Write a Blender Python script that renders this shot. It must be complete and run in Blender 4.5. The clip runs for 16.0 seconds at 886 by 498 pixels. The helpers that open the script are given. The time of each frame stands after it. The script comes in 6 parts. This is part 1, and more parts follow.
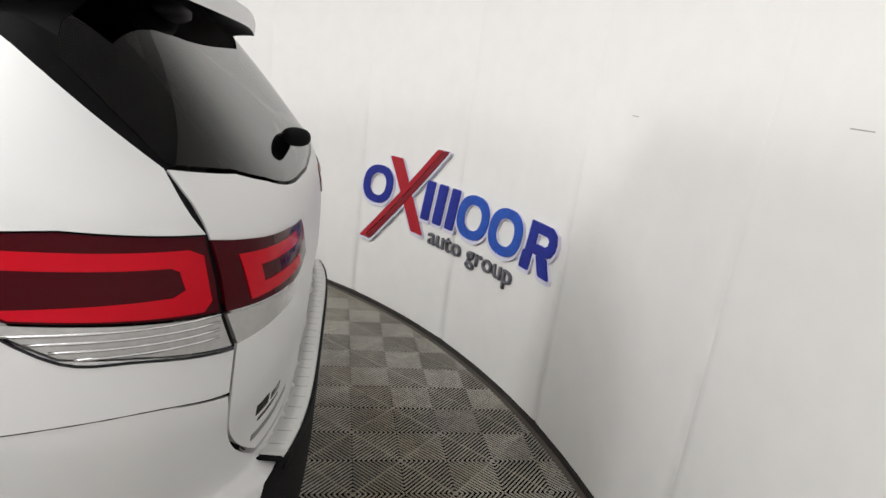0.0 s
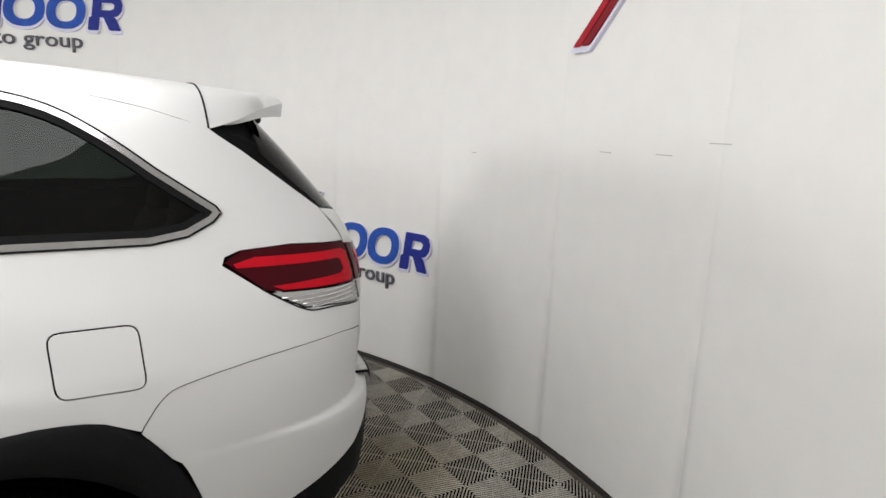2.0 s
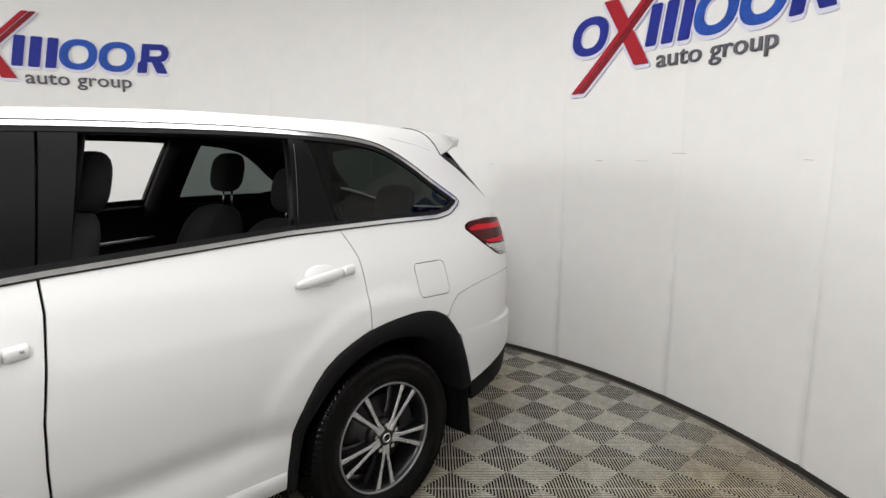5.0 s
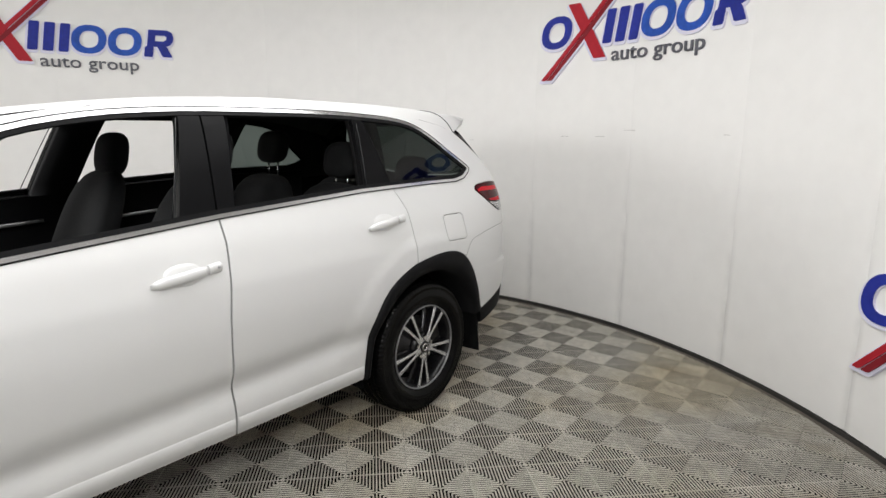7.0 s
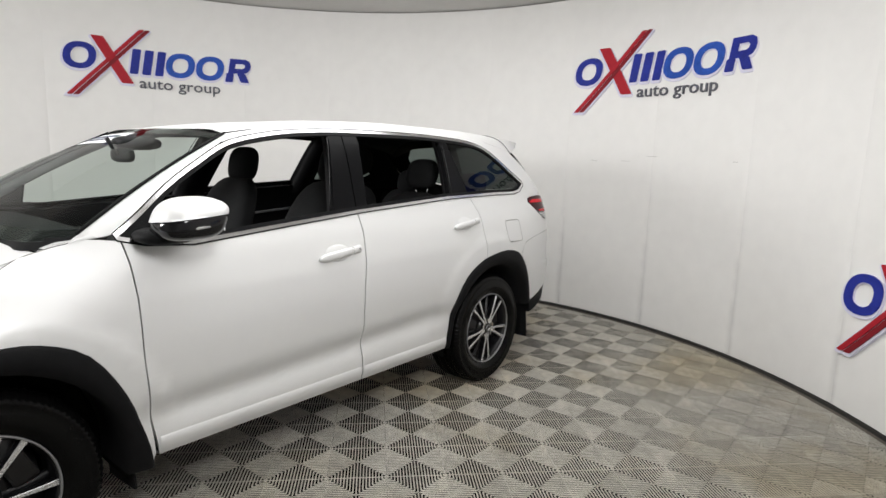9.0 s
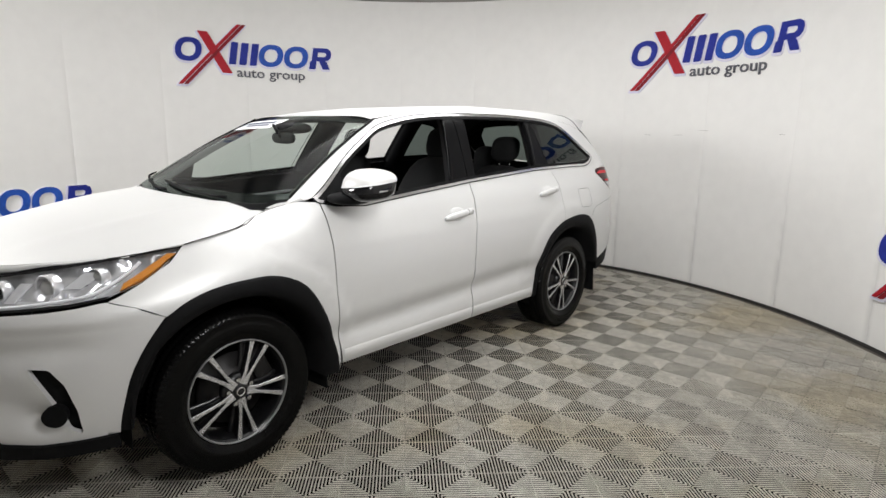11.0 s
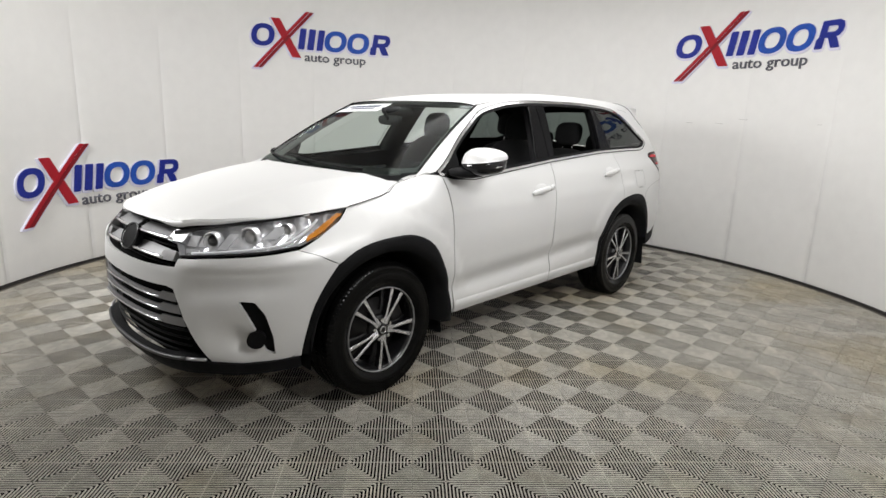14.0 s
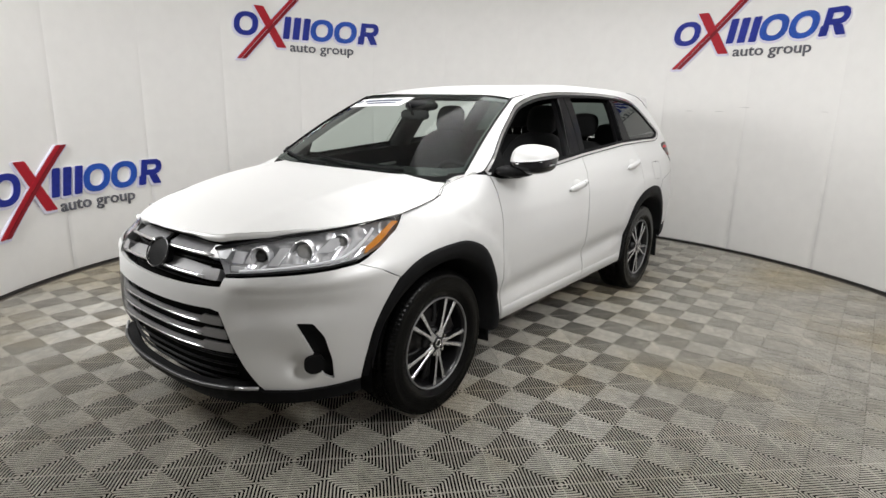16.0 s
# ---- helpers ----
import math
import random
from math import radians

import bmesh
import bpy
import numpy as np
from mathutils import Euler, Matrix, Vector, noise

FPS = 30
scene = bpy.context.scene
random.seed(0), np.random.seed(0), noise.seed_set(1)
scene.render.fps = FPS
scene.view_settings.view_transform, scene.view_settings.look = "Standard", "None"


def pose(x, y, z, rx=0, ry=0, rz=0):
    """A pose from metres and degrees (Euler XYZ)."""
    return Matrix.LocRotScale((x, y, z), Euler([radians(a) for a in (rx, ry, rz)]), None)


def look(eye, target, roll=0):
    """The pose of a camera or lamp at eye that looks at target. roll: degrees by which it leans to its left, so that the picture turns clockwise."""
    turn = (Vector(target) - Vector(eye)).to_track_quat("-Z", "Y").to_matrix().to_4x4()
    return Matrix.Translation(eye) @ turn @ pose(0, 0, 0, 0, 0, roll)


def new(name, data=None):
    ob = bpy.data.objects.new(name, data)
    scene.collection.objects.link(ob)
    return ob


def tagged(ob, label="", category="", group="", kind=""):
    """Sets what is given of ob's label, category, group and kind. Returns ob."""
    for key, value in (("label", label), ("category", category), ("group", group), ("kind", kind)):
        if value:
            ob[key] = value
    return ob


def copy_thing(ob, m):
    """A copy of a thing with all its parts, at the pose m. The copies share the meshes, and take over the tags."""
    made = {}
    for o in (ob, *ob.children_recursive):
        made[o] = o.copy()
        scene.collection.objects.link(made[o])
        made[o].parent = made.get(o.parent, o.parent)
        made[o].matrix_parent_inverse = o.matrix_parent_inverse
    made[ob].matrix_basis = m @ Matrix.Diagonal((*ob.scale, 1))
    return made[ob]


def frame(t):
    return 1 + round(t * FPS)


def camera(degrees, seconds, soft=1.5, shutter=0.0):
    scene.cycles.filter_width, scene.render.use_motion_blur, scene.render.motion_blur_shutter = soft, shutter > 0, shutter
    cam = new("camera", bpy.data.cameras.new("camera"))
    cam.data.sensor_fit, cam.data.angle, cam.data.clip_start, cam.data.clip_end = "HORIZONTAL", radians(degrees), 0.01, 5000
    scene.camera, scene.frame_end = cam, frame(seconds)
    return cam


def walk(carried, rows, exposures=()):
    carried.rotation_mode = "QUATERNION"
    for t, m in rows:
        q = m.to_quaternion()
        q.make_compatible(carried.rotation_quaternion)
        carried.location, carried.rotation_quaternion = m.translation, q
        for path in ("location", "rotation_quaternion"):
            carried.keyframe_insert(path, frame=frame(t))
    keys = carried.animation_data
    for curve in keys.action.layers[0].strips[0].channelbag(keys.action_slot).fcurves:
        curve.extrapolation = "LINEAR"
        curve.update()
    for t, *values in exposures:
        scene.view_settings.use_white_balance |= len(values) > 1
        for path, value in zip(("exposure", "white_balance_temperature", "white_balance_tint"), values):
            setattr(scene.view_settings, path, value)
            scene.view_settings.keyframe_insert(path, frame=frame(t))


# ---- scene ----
cam = camera(75.3, 16.0)
PATH = [
    (0, (-2.516, 1.75, 1.523), (-2.896, -0.137, 0.977), 7.3),
    (0.5, (-2.297, 1.939, 1.557), (-2.916, 0.104, 1.058), 5.7),
    (1, (-2.027, 2.079, 1.573), (-2.885, 0.319, 1.167), 5.2),
    (1.5, (-1.821, 2.314, 1.555), (-2.823, 0.625, 1.181), 4.4),
    (2, (-1.615, 2.432, 1.556), (-2.694, 0.79, 1.187), 2.6),
    (2.5, (-1.315, 2.507, 1.578), (-2.458, 0.914, 1.18), 2.0),
    (3, (-1.049, 2.596, 1.594), (-2.256, 1.052, 1.196), 1.7),
    (3.5, (-0.757, 2.73, 1.602), (-2.005, 1.217, 1.207), 1.1),
    (4, (-0.489, 2.734, 1.599), (-1.79, 1.26, 1.235), 0.8),
    (4.2, (-0.362, 2.715, 1.578), (-1.692, 1.262, 1.231), 0.9),
    (6.3, (0.674, 2.781, 1.537), (-0.851, 1.543, 1.158), -0.6),
    (6.5, (0.763, 2.822, 1.534), (-0.773, 1.605, 1.136), -0.4),
    (7, (0.952, 2.931, 1.542), (-0.593, 1.722, 1.153), 0.4),
    (7.5, (1.173, 2.908, 1.544), (-0.366, 1.685, 1.176), 0.6),
    (8, (1.441, 2.845, 1.563), (-0.108, 1.634, 1.201), 1.3),
    (8.5, (1.599, 2.898, 1.56), (0.031, 1.706, 1.211), 2.0),
    (9, (1.799, 3.065, 1.516), (0.245, 1.845, 1.202), 1.9),
    (9.5, (2.004, 3.11, 1.512), (0.49, 1.846, 1.18), 1.4),
    (10, (2.283, 3.098, 1.514), (0.79, 1.824, 1.129), 1.1),
    (10.2, (2.36, 3.17, 1.517), (0.881, 1.88, 1.131), 0.8),
    (12.3, (2.967, 3.147, 1.524), (1.473, 1.88, 1.12), 1.5),
    (12.5, (3.02, 3.131, 1.518), (1.521, 1.866, 1.127), 1.9),
    (13, (3.131, 3.177, 1.519), (1.638, 1.905, 1.129), 1.9),
    (13.5, (3.234, 3.195, 1.518), (1.767, 1.899, 1.108), 1.6),
    (14, (3.392, 3.109, 1.517), (1.933, 1.818, 1.066), 2.0),
    (14.5, (3.542, 2.958, 1.519), (2.065, 1.692, 1.05), 2.3),
    (15, (3.559, 2.828, 1.525), (2.071, 1.583, 1.039), 1.9),
    (15.5, (3.488, 2.679, 1.534), (1.978, 1.466, 1.036), 0.9),
    (16, (3.539, 2.573, 1.54), (1.993, 1.4, 1.056), 1.2),
]
walk(cam, [(t, look(eye, target, roll)) for t, eye, target, roll in PATH], exposures=[(0.0, 0.30), (0.5, 0.10), (1.5, 0.08), (4.0, 0.12), (8.0, 0.06), (12.5, 0.04), (16.0, 0.04)])


# ---- light ----
world = bpy.data.worlds.new("booth_world")
world.use_nodes = True
world.node_tree.nodes["Background"].inputs[0].default_value = (0.9, 0.92, 1.0, 1)
world.node_tree.nodes["Background"].inputs[1].default_value = 0.05
scene.world = world

CX, CY, RAD, WALL_H = 0.08, 0.27, 3.70, 3.09


def area_lamp(name, eye, target, watts, size, shape="DISK", color=(1, 1, 1), size_y=None):
    lamp = bpy.data.lights.new(name, "AREA")
    lamp.energy, lamp.shape, lamp.size, lamp.color = watts, shape, size, color
    if size_y:
        lamp.size_y = size_y
    ob = new(name, lamp)
    ob.matrix_world = look(eye, target)
    return ob


area_lamp("ceiling_lamp", (-0.35, 0.75, 3.06), (-0.35, 0.7501, 0), 87, 3.4, color=(1.0, 0.997, 0.992))
area_lamp("front_lamp", (3.2, -1.7, 2.35), (-1.5, 0.3, 1.0), 96, 1.0, color=(1.0, 0.997, 0.992))
area_lamp("side_lamp", (1.6, 3.5, 2.65), (-1.0, -0.5, 0.9), 50, 0.8, color=(1.0, 0.997, 0.992))


# ---- materials ----
def mat(name, color, rough=0.5, metal=0.0, noise_scale=0.0, amount=0.06, bump=0.0, bump_scale=200.0, coat=0.0, spec=0.5, rand=0.0):
    m = bpy.data.materials.new(name)
    m.use_nodes = True
    nt = m.node_tree
    b = nt.nodes["Principled BSDF"]
    b.inputs["Base Color"].default_value = (*color, 1)
    b.inputs["Roughness"].default_value = rough
    b.inputs["Metallic"].default_value = metal
    b.inputs["Coat Weight"].default_value = coat
    b.inputs["Coat Roughness"].default_value = 0.04
    b.inputs["Specular IOR Level"].default_value = spec
    tc = nt.nodes.new("ShaderNodeTexCoord")
    if noise_scale:
        n1 = nt.nodes.new("ShaderNodeTexNoise")
        n1.inputs["Scale"].default_value = noise_scale
        n1.inputs["Detail"].default_value = 6
        nt.links.new(tc.outputs["Object"], n1.inputs["Vector"])
        n2 = nt.nodes.new("ShaderNodeTexNoise")
        n2.inputs["Scale"].default_value = noise_scale * 9
        n2.inputs["Detail"].default_value = 4
        nt.links.new(tc.outputs["Object"], n2.inputs["Vector"])
        add = nt.nodes.new("ShaderNodeMath")
        add.operation = "ADD"
        nt.links.new(n1.outputs["Fac"], add.inputs[0])
        nt.links.new(n2.outputs["Fac"], add.inputs[1])
        ramp = nt.nodes.new("ShaderNodeMapRange")
        ramp.inputs["From Min"].default_value = 0.6
        ramp.inputs["From Max"].default_value = 1.4
        ramp.inputs["To Min"].default_value = 1 - amount
        ramp.inputs["To Max"].default_value = 1 + amount
        nt.links.new(add.outputs[0], ramp.inputs["Value"])
        last = ramp.outputs[0]
        if rand:
            oi = nt.nodes.new("ShaderNodeObjectInfo")
            mr = nt.nodes.new("ShaderNodeMapRange")
            mr.inputs["To Min"].default_value = 1 - rand
            mr.inputs["To Max"].default_value = 1 + rand
            nt.links.new(oi.outputs["Random"], mr.inputs["Value"])
            mu = nt.nodes.new("ShaderNodeMath")
            mu.operation = "MULTIPLY"
            nt.links.new(last, mu.inputs[0])
            nt.links.new(mr.outputs[0], mu.inputs[1])
            last = mu.outputs[0]
        mix = nt.nodes.new("ShaderNodeVectorMath")
        mix.operation = "SCALE"
        mix.inputs[0].default_value = color
        nt.links.new(last, mix.inputs["Scale"])
        nt.links.new(mix.outputs[0], b.inputs["Base Color"])
        rr = nt.nodes.new("ShaderNodeMapRange")
        rr.inputs["To Min"].default_value = max(0.02, rough - 0.08)
        rr.inputs["To Max"].default_value = min(1.0, rough + 0.08)
        nt.links.new(n2.outputs["Fac"], rr.inputs["Value"])
        nt.links.new(rr.outputs[0], b.inputs["Roughness"])
    if bump:
        nb = nt.nodes.new("ShaderNodeTexNoise")
        nb.inputs["Scale"].default_value = bump_scale
        nb.inputs["Detail"].default_value = 3
        nt.links.new(tc.outputs["Object"], nb.inputs["Vector"])
        bp = nt.nodes.new("ShaderNodeBump")
        bp.inputs["Strength"].default_value = bump
        bp.inputs["Distance"].default_value = 0.002
        nt.links.new(nb.outputs["Fac"], bp.inputs["Height"])
        nt.links.new(bp.outputs[0], b.inputs["Normal"])
    return m


M_WALL = mat("white_vinyl", (0.84, 0.83, 0.81), 0.55, noise_scale=0.9, amount=0.025, bump=0.08, bump_scale=14)
M_PANEL = mat("white_vinyl_panel", (0.84, 0.83, 0.81), 0.55, noise_scale=0.9, amount=0.03, bump=0.08, bump_scale=14)


def add_joint_dirt(m):
    """Grey smears along the upright joints of the panels, in their lower half."""
    nt = m.node_tree
    b = nt.nodes["Principled BSDF"]
    src = b.inputs["Base Color"].links[0].from_socket
    tc = nt.nodes.new("ShaderNodeTexCoord")
    sep = nt.nodes.new("ShaderNodeSeparateXYZ")
    nt.links.new(tc.outputs["Object"], sep.inputs[0])
    side = nt.nodes.new("ShaderNodeMath")
    side.operation = "ABSOLUTE"
    nt.links.new(sep.outputs["Y"], side.inputs[0])
    noise = nt.nodes.new("ShaderNodeTexNoise")
    noise.inputs["Scale"].default_value = 3.5
    noise.inputs["Detail"].default_value = 5
    nt.links.new(tc.outputs["Object"], noise.inputs["Vector"])
    last = None
    for sock, lo, hi in ((side.outputs[0], 0.418, 0.466), (sep.outputs["Z"], 1.5, 0.5), (noise.outputs["Fac"], 0.30, 0.62)):
        mr = nt.nodes.new("ShaderNodeMapRange")
        mr.interpolation_type = "SMOOTHSTEP"
        mr.inputs["From Min"].default_value, mr.inputs["From Max"].default_value = lo, hi
        nt.links.new(sock, mr.inputs["Value"])
        if last is None:
            last = mr.outputs[0]
        else:
            mu = nt.nodes.new("ShaderNodeMath")
            mu.operation = "MULTIPLY"
            nt.links.new(last, mu.inputs[0])
            nt.links.new(mr.outputs[0], mu.inputs[1])
            last = mu.outputs[0]
    fade = nt.nodes.new("ShaderNodeMath")
    fade.operation = "MULTIPLY_ADD"
    fade.inputs[1].default_value, fade.inputs[2].default_value = -0.14, 1.0
    nt.links.new(last, fade.inputs[0])
    sc = nt.nodes.new("ShaderNodeVectorMath")
    sc.operation = "SCALE"
    nt.links.new(src, sc.inputs[0])
    nt.links.new(fade.outputs[0], sc.inputs["Scale"])
    nt.links.new(sc.outputs[0], b.inputs["Base Color"])


add_joint_dirt(M_PANEL)
M_CEIL = mat("grey_fabric", (0.62, 0.61, 0.59), 0.9, noise_scale=1.5, amount=0.04)
M_TILE = mat("grey_polypropylene", (0.43, 0.410, 0.360), 0.34, noise_scale=2.2, amount=0.34, rand=0.035)


def add_floor_dirt(m):
    """Brown tracked-in dirt in broad patches and small pale scuffs, running on from tile to tile."""
    nt = m.node_tree
    b = nt.nodes["Principled BSDF"]
    src = b.inputs["Base Color"].links[0].from_socket
    geo = nt.nodes.new("ShaderNodeNewGeometry")
    for scale, detail, lo, hi, tint in ((0.85, 5, 0.46, 0.66, (0.93, 0.87, 0.75)), (5.5, 6, 0.50, 0.75, (1.12, 1.12, 1.12)), (2.3, 4, 0.55, 0.72, (0.87, 0.84, 0.78))):
        noise = nt.nodes.new("ShaderNodeTexNoise")
        noise.inputs["Scale"].default_value = scale
        noise.inputs["Detail"].default_value = detail
        nt.links.new(geo.outputs["Position"], noise.inputs["Vector"])
        mr = nt.nodes.new("ShaderNodeMapRange")
        mr.interpolation_type = "SMOOTHSTEP"
        mr.inputs["From Min"].default_value, mr.inputs["From Max"].default_value = lo, hi
        nt.links.new(noise.outputs["Fac"], mr.inputs["Value"])
        mix = nt.nodes.new("ShaderNodeMix")
        mix.data_type = "RGBA"
        mix.blend_type = "MULTIPLY"
        mix.clamp_result = False
        nt.links.new(mr.outputs[0], mix.inputs[0])
        for q in mix.inputs:
            if q.type == "RGBA" and q.name == "A":
                nt.links.new(src, q)
            if q.type == "RGBA" and q.name == "B":
                q.default_value = (*tint, 1)
        src = [q for q in mix.outputs if q.type == "RGBA"][0]
    nt.links.new(src, b.inputs["Base Color"])


add_floor_dirt(M_TILE)
# Subfloor colour is near-black to paint in the shade between the tile ribs.
M_SUB = mat("subfloor_gap_shade", (0.006, 0.0055, 0.005), 0.95, noise_scale=3, amount=0.3, spec=0.1)
M_SKIRT = mat("black_rubber_trim", (0.03, 0.027, 0.025), 0.7, noise_scale=6, amount=0.3)
M_LRED = mat("red_print", (0.40, 0.014, 0.026), 0.5, noise_scale=3, amount=0.12, spec=0.2)
M_LMAROON = mat("dark_red_print", (0.22, 0.012, 0.02), 0.5, noise_scale=3, amount=0.12, spec=0.2)
M_LBLUE = mat("blue_print", (0.018, 0.030, 0.27), 0.5, noise_scale=3, amount=0.25, spec=0.2)
M_LSKY = mat("mid_blue_print", (0.022, 0.085, 0.42), 0.5, noise_scale=3, amount=0.3, spec=0.2)
M_LGREY = mat("dark_grey_print", (0.11, 0.11, 0.13), 0.45, noise_scale=3, amount=0.1)
M_SCRATCH = mat("grey_scratch", (0.42, 0.41, 0.39), 0.6, noise_scale=30, amount=0.3)
M_LEDGE = mat("lavender_white_foam", (0.72, 0.71, 0.84), 0.5, noise_scale=5, amount=0.04)


# ---- mesh helpers ----
def mesh_from(name, verts, faces, material, smooth=False):
    me = bpy.data.meshes.new(name)
    me.from_pydata([tuple(v) for v in verts], [], faces)
    me.update()
    if smooth:
        me.polygons.foreach_set("use_smooth", [True] * len(me.polygons))
    if material:
        me.materials.append(material)
    return me


def part(name, data, material, parent, label="", smooth=False):
    """Links a bmesh or a mesh as one object under a thing or a part."""
    if isinstance(data, bmesh.types.BMesh):
        me = bpy.data.meshes.new(name)
        data.to_mesh(me)
        data.free()
        if material:
            me.materials.append(material)
        if smooth:
            me.polygons.foreach_set("use_smooth", [True] * len(me.polygons))
    else:
        me = data
    ob = new(name, me)
    ob.parent = parent
    if label:
        tagged(ob, label)
    return ob


# ---- the round booth ----
def build_wall():
    wall = tagged(new("wall_round"), "round white vinyl booth wall of curved upright panels", "wall", kind="structure")
    step = 14.4
    n = 13
    prof = [(0.0, 0.0090), (0.010, 0.0050), (0.05, 0.0015), (0.12, 0.0)]
    us = [p[0] for p in prof] + [0.12 + (0.88 - 0.12) * k / 10 for k in range(1, 10)] + [1 - p[0] for p in prof[::-1]]
    back = [p[1] for p in prof] + [0.0] * 9 + [p[1] for p in prof[::-1]]
    half = step * 0.49995
    zs = [0.03, 0.9, 1.8, 2.5, WALL_H]
    verts, faces = [], []
    for z in zs:
        for u, d in zip(us, back):
            a = radians(-half + 2 * half * u)
            d2 = d * (1.0 if z < 1.2 else 0.3 if z < 2 else 0.05)
            verts.append(((RAD + d2) * math.cos(a), (RAD + d2) * math.sin(a), z))
    m = len(us)
    front = len(verts)
    for z in zs:
        for u in us:
            a = radians(-half + 2 * half * u)
            verts.append(((RAD + 0.05) * math.cos(a), (RAD + 0.05) * math.sin(a), z))
    for r in range(len(zs) - 1):
        for c in range(m - 1):
            i = r * m + c
            faces.append((i, i + m, i + m + 1, i + 1))
            faces.append((front + i, front + i + 1, front + i + m + 1, front + i + m))
        for c in (0, m - 1):
            i = r * m + c
            b = len(verts)
            verts += [verts[q] for q in (i, i + m, front + i + m, front + i)]
            faces.append((b, b + 1, b + 2, b + 3))
    top = (len(zs) - 1) * m
    for c in range(m - 1):
        for quad in ((top + c, top + c + 1, front + top + c + 1, front + top + c), (c, front + c, front + c + 1, c + 1)):
            b = len(verts)
            verts += [verts[q] for q in quad]
            faces.append((b, b + 1, b + 2, b + 3))
    me = mesh_from("panel", verts, faces, M_PANEL, smooth=True)
    for k in range(-7, 10):
        ob = new("panel", me)
        ob.parent = wall
        ob.matrix_basis = pose(CX, CY, 0, 0, 0, 178.4 + 7.2 + step * k)
    back_ring = ring_mesh("wall_backing", RAD + 0.055, RAD + 0.12, -0.03, WALL_H + 0.1, M_WALL, arc=(77.6, 322.4))
    part("backing", back_ring, M_WALL, wall)
    return wall


def ring_mesh(name, r0, r1, z0, z1, material, seg=150, arc=None):
    verts, faces = [], []
    a0, a1 = (radians(arc[0]), radians(arc[1])) if arc else (0.0, 2 * math.pi)
    for k in range(seg + (1 if arc else 0)):
        a = a0 + (a1 - a0) * k / seg
        for r, z in ((r0, z0), (r1, z0), (r1, z1), (r0, z1)):
            verts.append((CX + r * math.cos(a), CY + r * math.sin(a), z))
    for k in range(seg):
        i, j = 4 * k, 4 * ((k + 1) if arc else (k + 1) % seg)
        for q in range(4):
            w = (q + 1) % 4
            faces.append((i + q, j + q, j + w, i + w))
    return mesh_from(name, verts, faces, material)


def disc_mesh(name, r, z, material, seg=150):
    verts = [(CX + r * math.cos(2 * math.pi * k / seg), CY + r * math.sin(2 * math.pi * k / seg), z) for k in range(seg)]
    return mesh_from(name, verts, [tuple(range(seg))], material)


build_wall()
skirt = tagged(new("baseboard", ring_mesh("baseboard", RAD - 0.008, RAD + 0.02, -0.02, 0.022, M_SKIRT, arc=(77.6, 322.4))), "thin black rubber edge strip along the wall foot", "baseboard", kind="structure")
edge_strip = tagged(new("trim", ring_mesh("trim", RAD - 0.034, RAD - 0.008, -0.02, 0.001, mat("brown_edge_ramp", (0.10, 0.085, 0.07), 0.7, noise_scale=6, amount=0.3))), "dark brown ramp edge round the tiled floor", "trim", kind="structure")
ceiling = tagged(new("ceiling", ring_mesh("ceiling", 2.15, RAD + 0.12, WALL_H + 0.012, WALL_H + 0.06, M_CEIL)), "grey fabric ceiling ring", "ceiling", kind="structure")
# the wider room that the booth opens to
outer = tagged(new("wall_outer", ring_mesh("wall_outer", 5.4, 5.5, -0.03, WALL_H + 0.1, M_WALL)), "plain pale wall of the room outside the booth", "wall", kind="structure")
ground = tagged(new("ground", disc_mesh("ground", 5.5, -0.026, mat("grey_concrete", (0.30, 0.29, 0.27), 0.8, noise_scale=2, amount=0.15))), "grey concrete floor outside the booth", "ground", kind="structure")
cap = tagged(new("ceiling_panel", disc_mesh("ceiling_panel", 5.5, WALL_H + 0.1, M_CEIL)), "pale ceiling above the round lamp", "ceiling", kind="structure")


# ---- wall logos ----
def bent(points, theta, z0, depth):
    out = []
    for u, v in points:
        a = radians(theta) - u / RAD
        out.append((CX + (RAD - depth) * math.cos(a), CY + (RAD - depth) * math.sin(a), z0 + v))
    return out


def plate(outline, holes, theta, z0, d0, d1, material, name, parent):
    """A flat shape with holes, bent to the wall, from depth d0 (at the wall) to d1 (proud)."""
    from mathutils.geometry import delaunay_2d_cdt
    pts, edges = [], []
    for loop in [outline] + holes:
        loop2 = []
        for i, p in enumerate(loop):
            q = loop[(i + 1) % len(loop)]
            k = max(1, int(math.hypot(q[0] - p[0], q[1] - p[1]) / 0.04))
            for j in range(k):
                loop2.append((p[0] + (q[0] - p[0]) * j / k, p[1] + (q[1] - p[1]) * j / k))
        b = len(pts)
        pts += loop2
        edges += [(b + i, b + (i + 1) % len(loop2)) for i in range(len(loop2))]
    vs, es, fs, *_ = delaunay_2d_cdt([Vector(p) for p in pts], edges, [], 0, 1e-6)
    fs = [f for f in fs if inside(sum((vs[i] for i in f), Vector((0, 0))) / len(f), outline) and not any(inside(sum((vs[i] for i in f), Vector((0, 0))) / len(f), h) for h in holes)]
    vs2 = [tuple(v) for v in vs]
    front = bent(vs2, theta, z0, d1)
    rear = bent(vs2, theta, z0, d0)
    n = len(vs2)
    count = {}
    for f in fs:
        for i in range(len(f)):
            e = (f[i], f[(i + 1) % len(f)])
            count[e] = 1
    faces = [tuple(f) for f in fs]
    for a, b in list(count):
        if (b, a) not in count:
            faces.append((b, a, n + a, n + b))
    ob = new(name, mesh_from(name, front + rear, faces, material))
    ob.parent = parent
    return ob


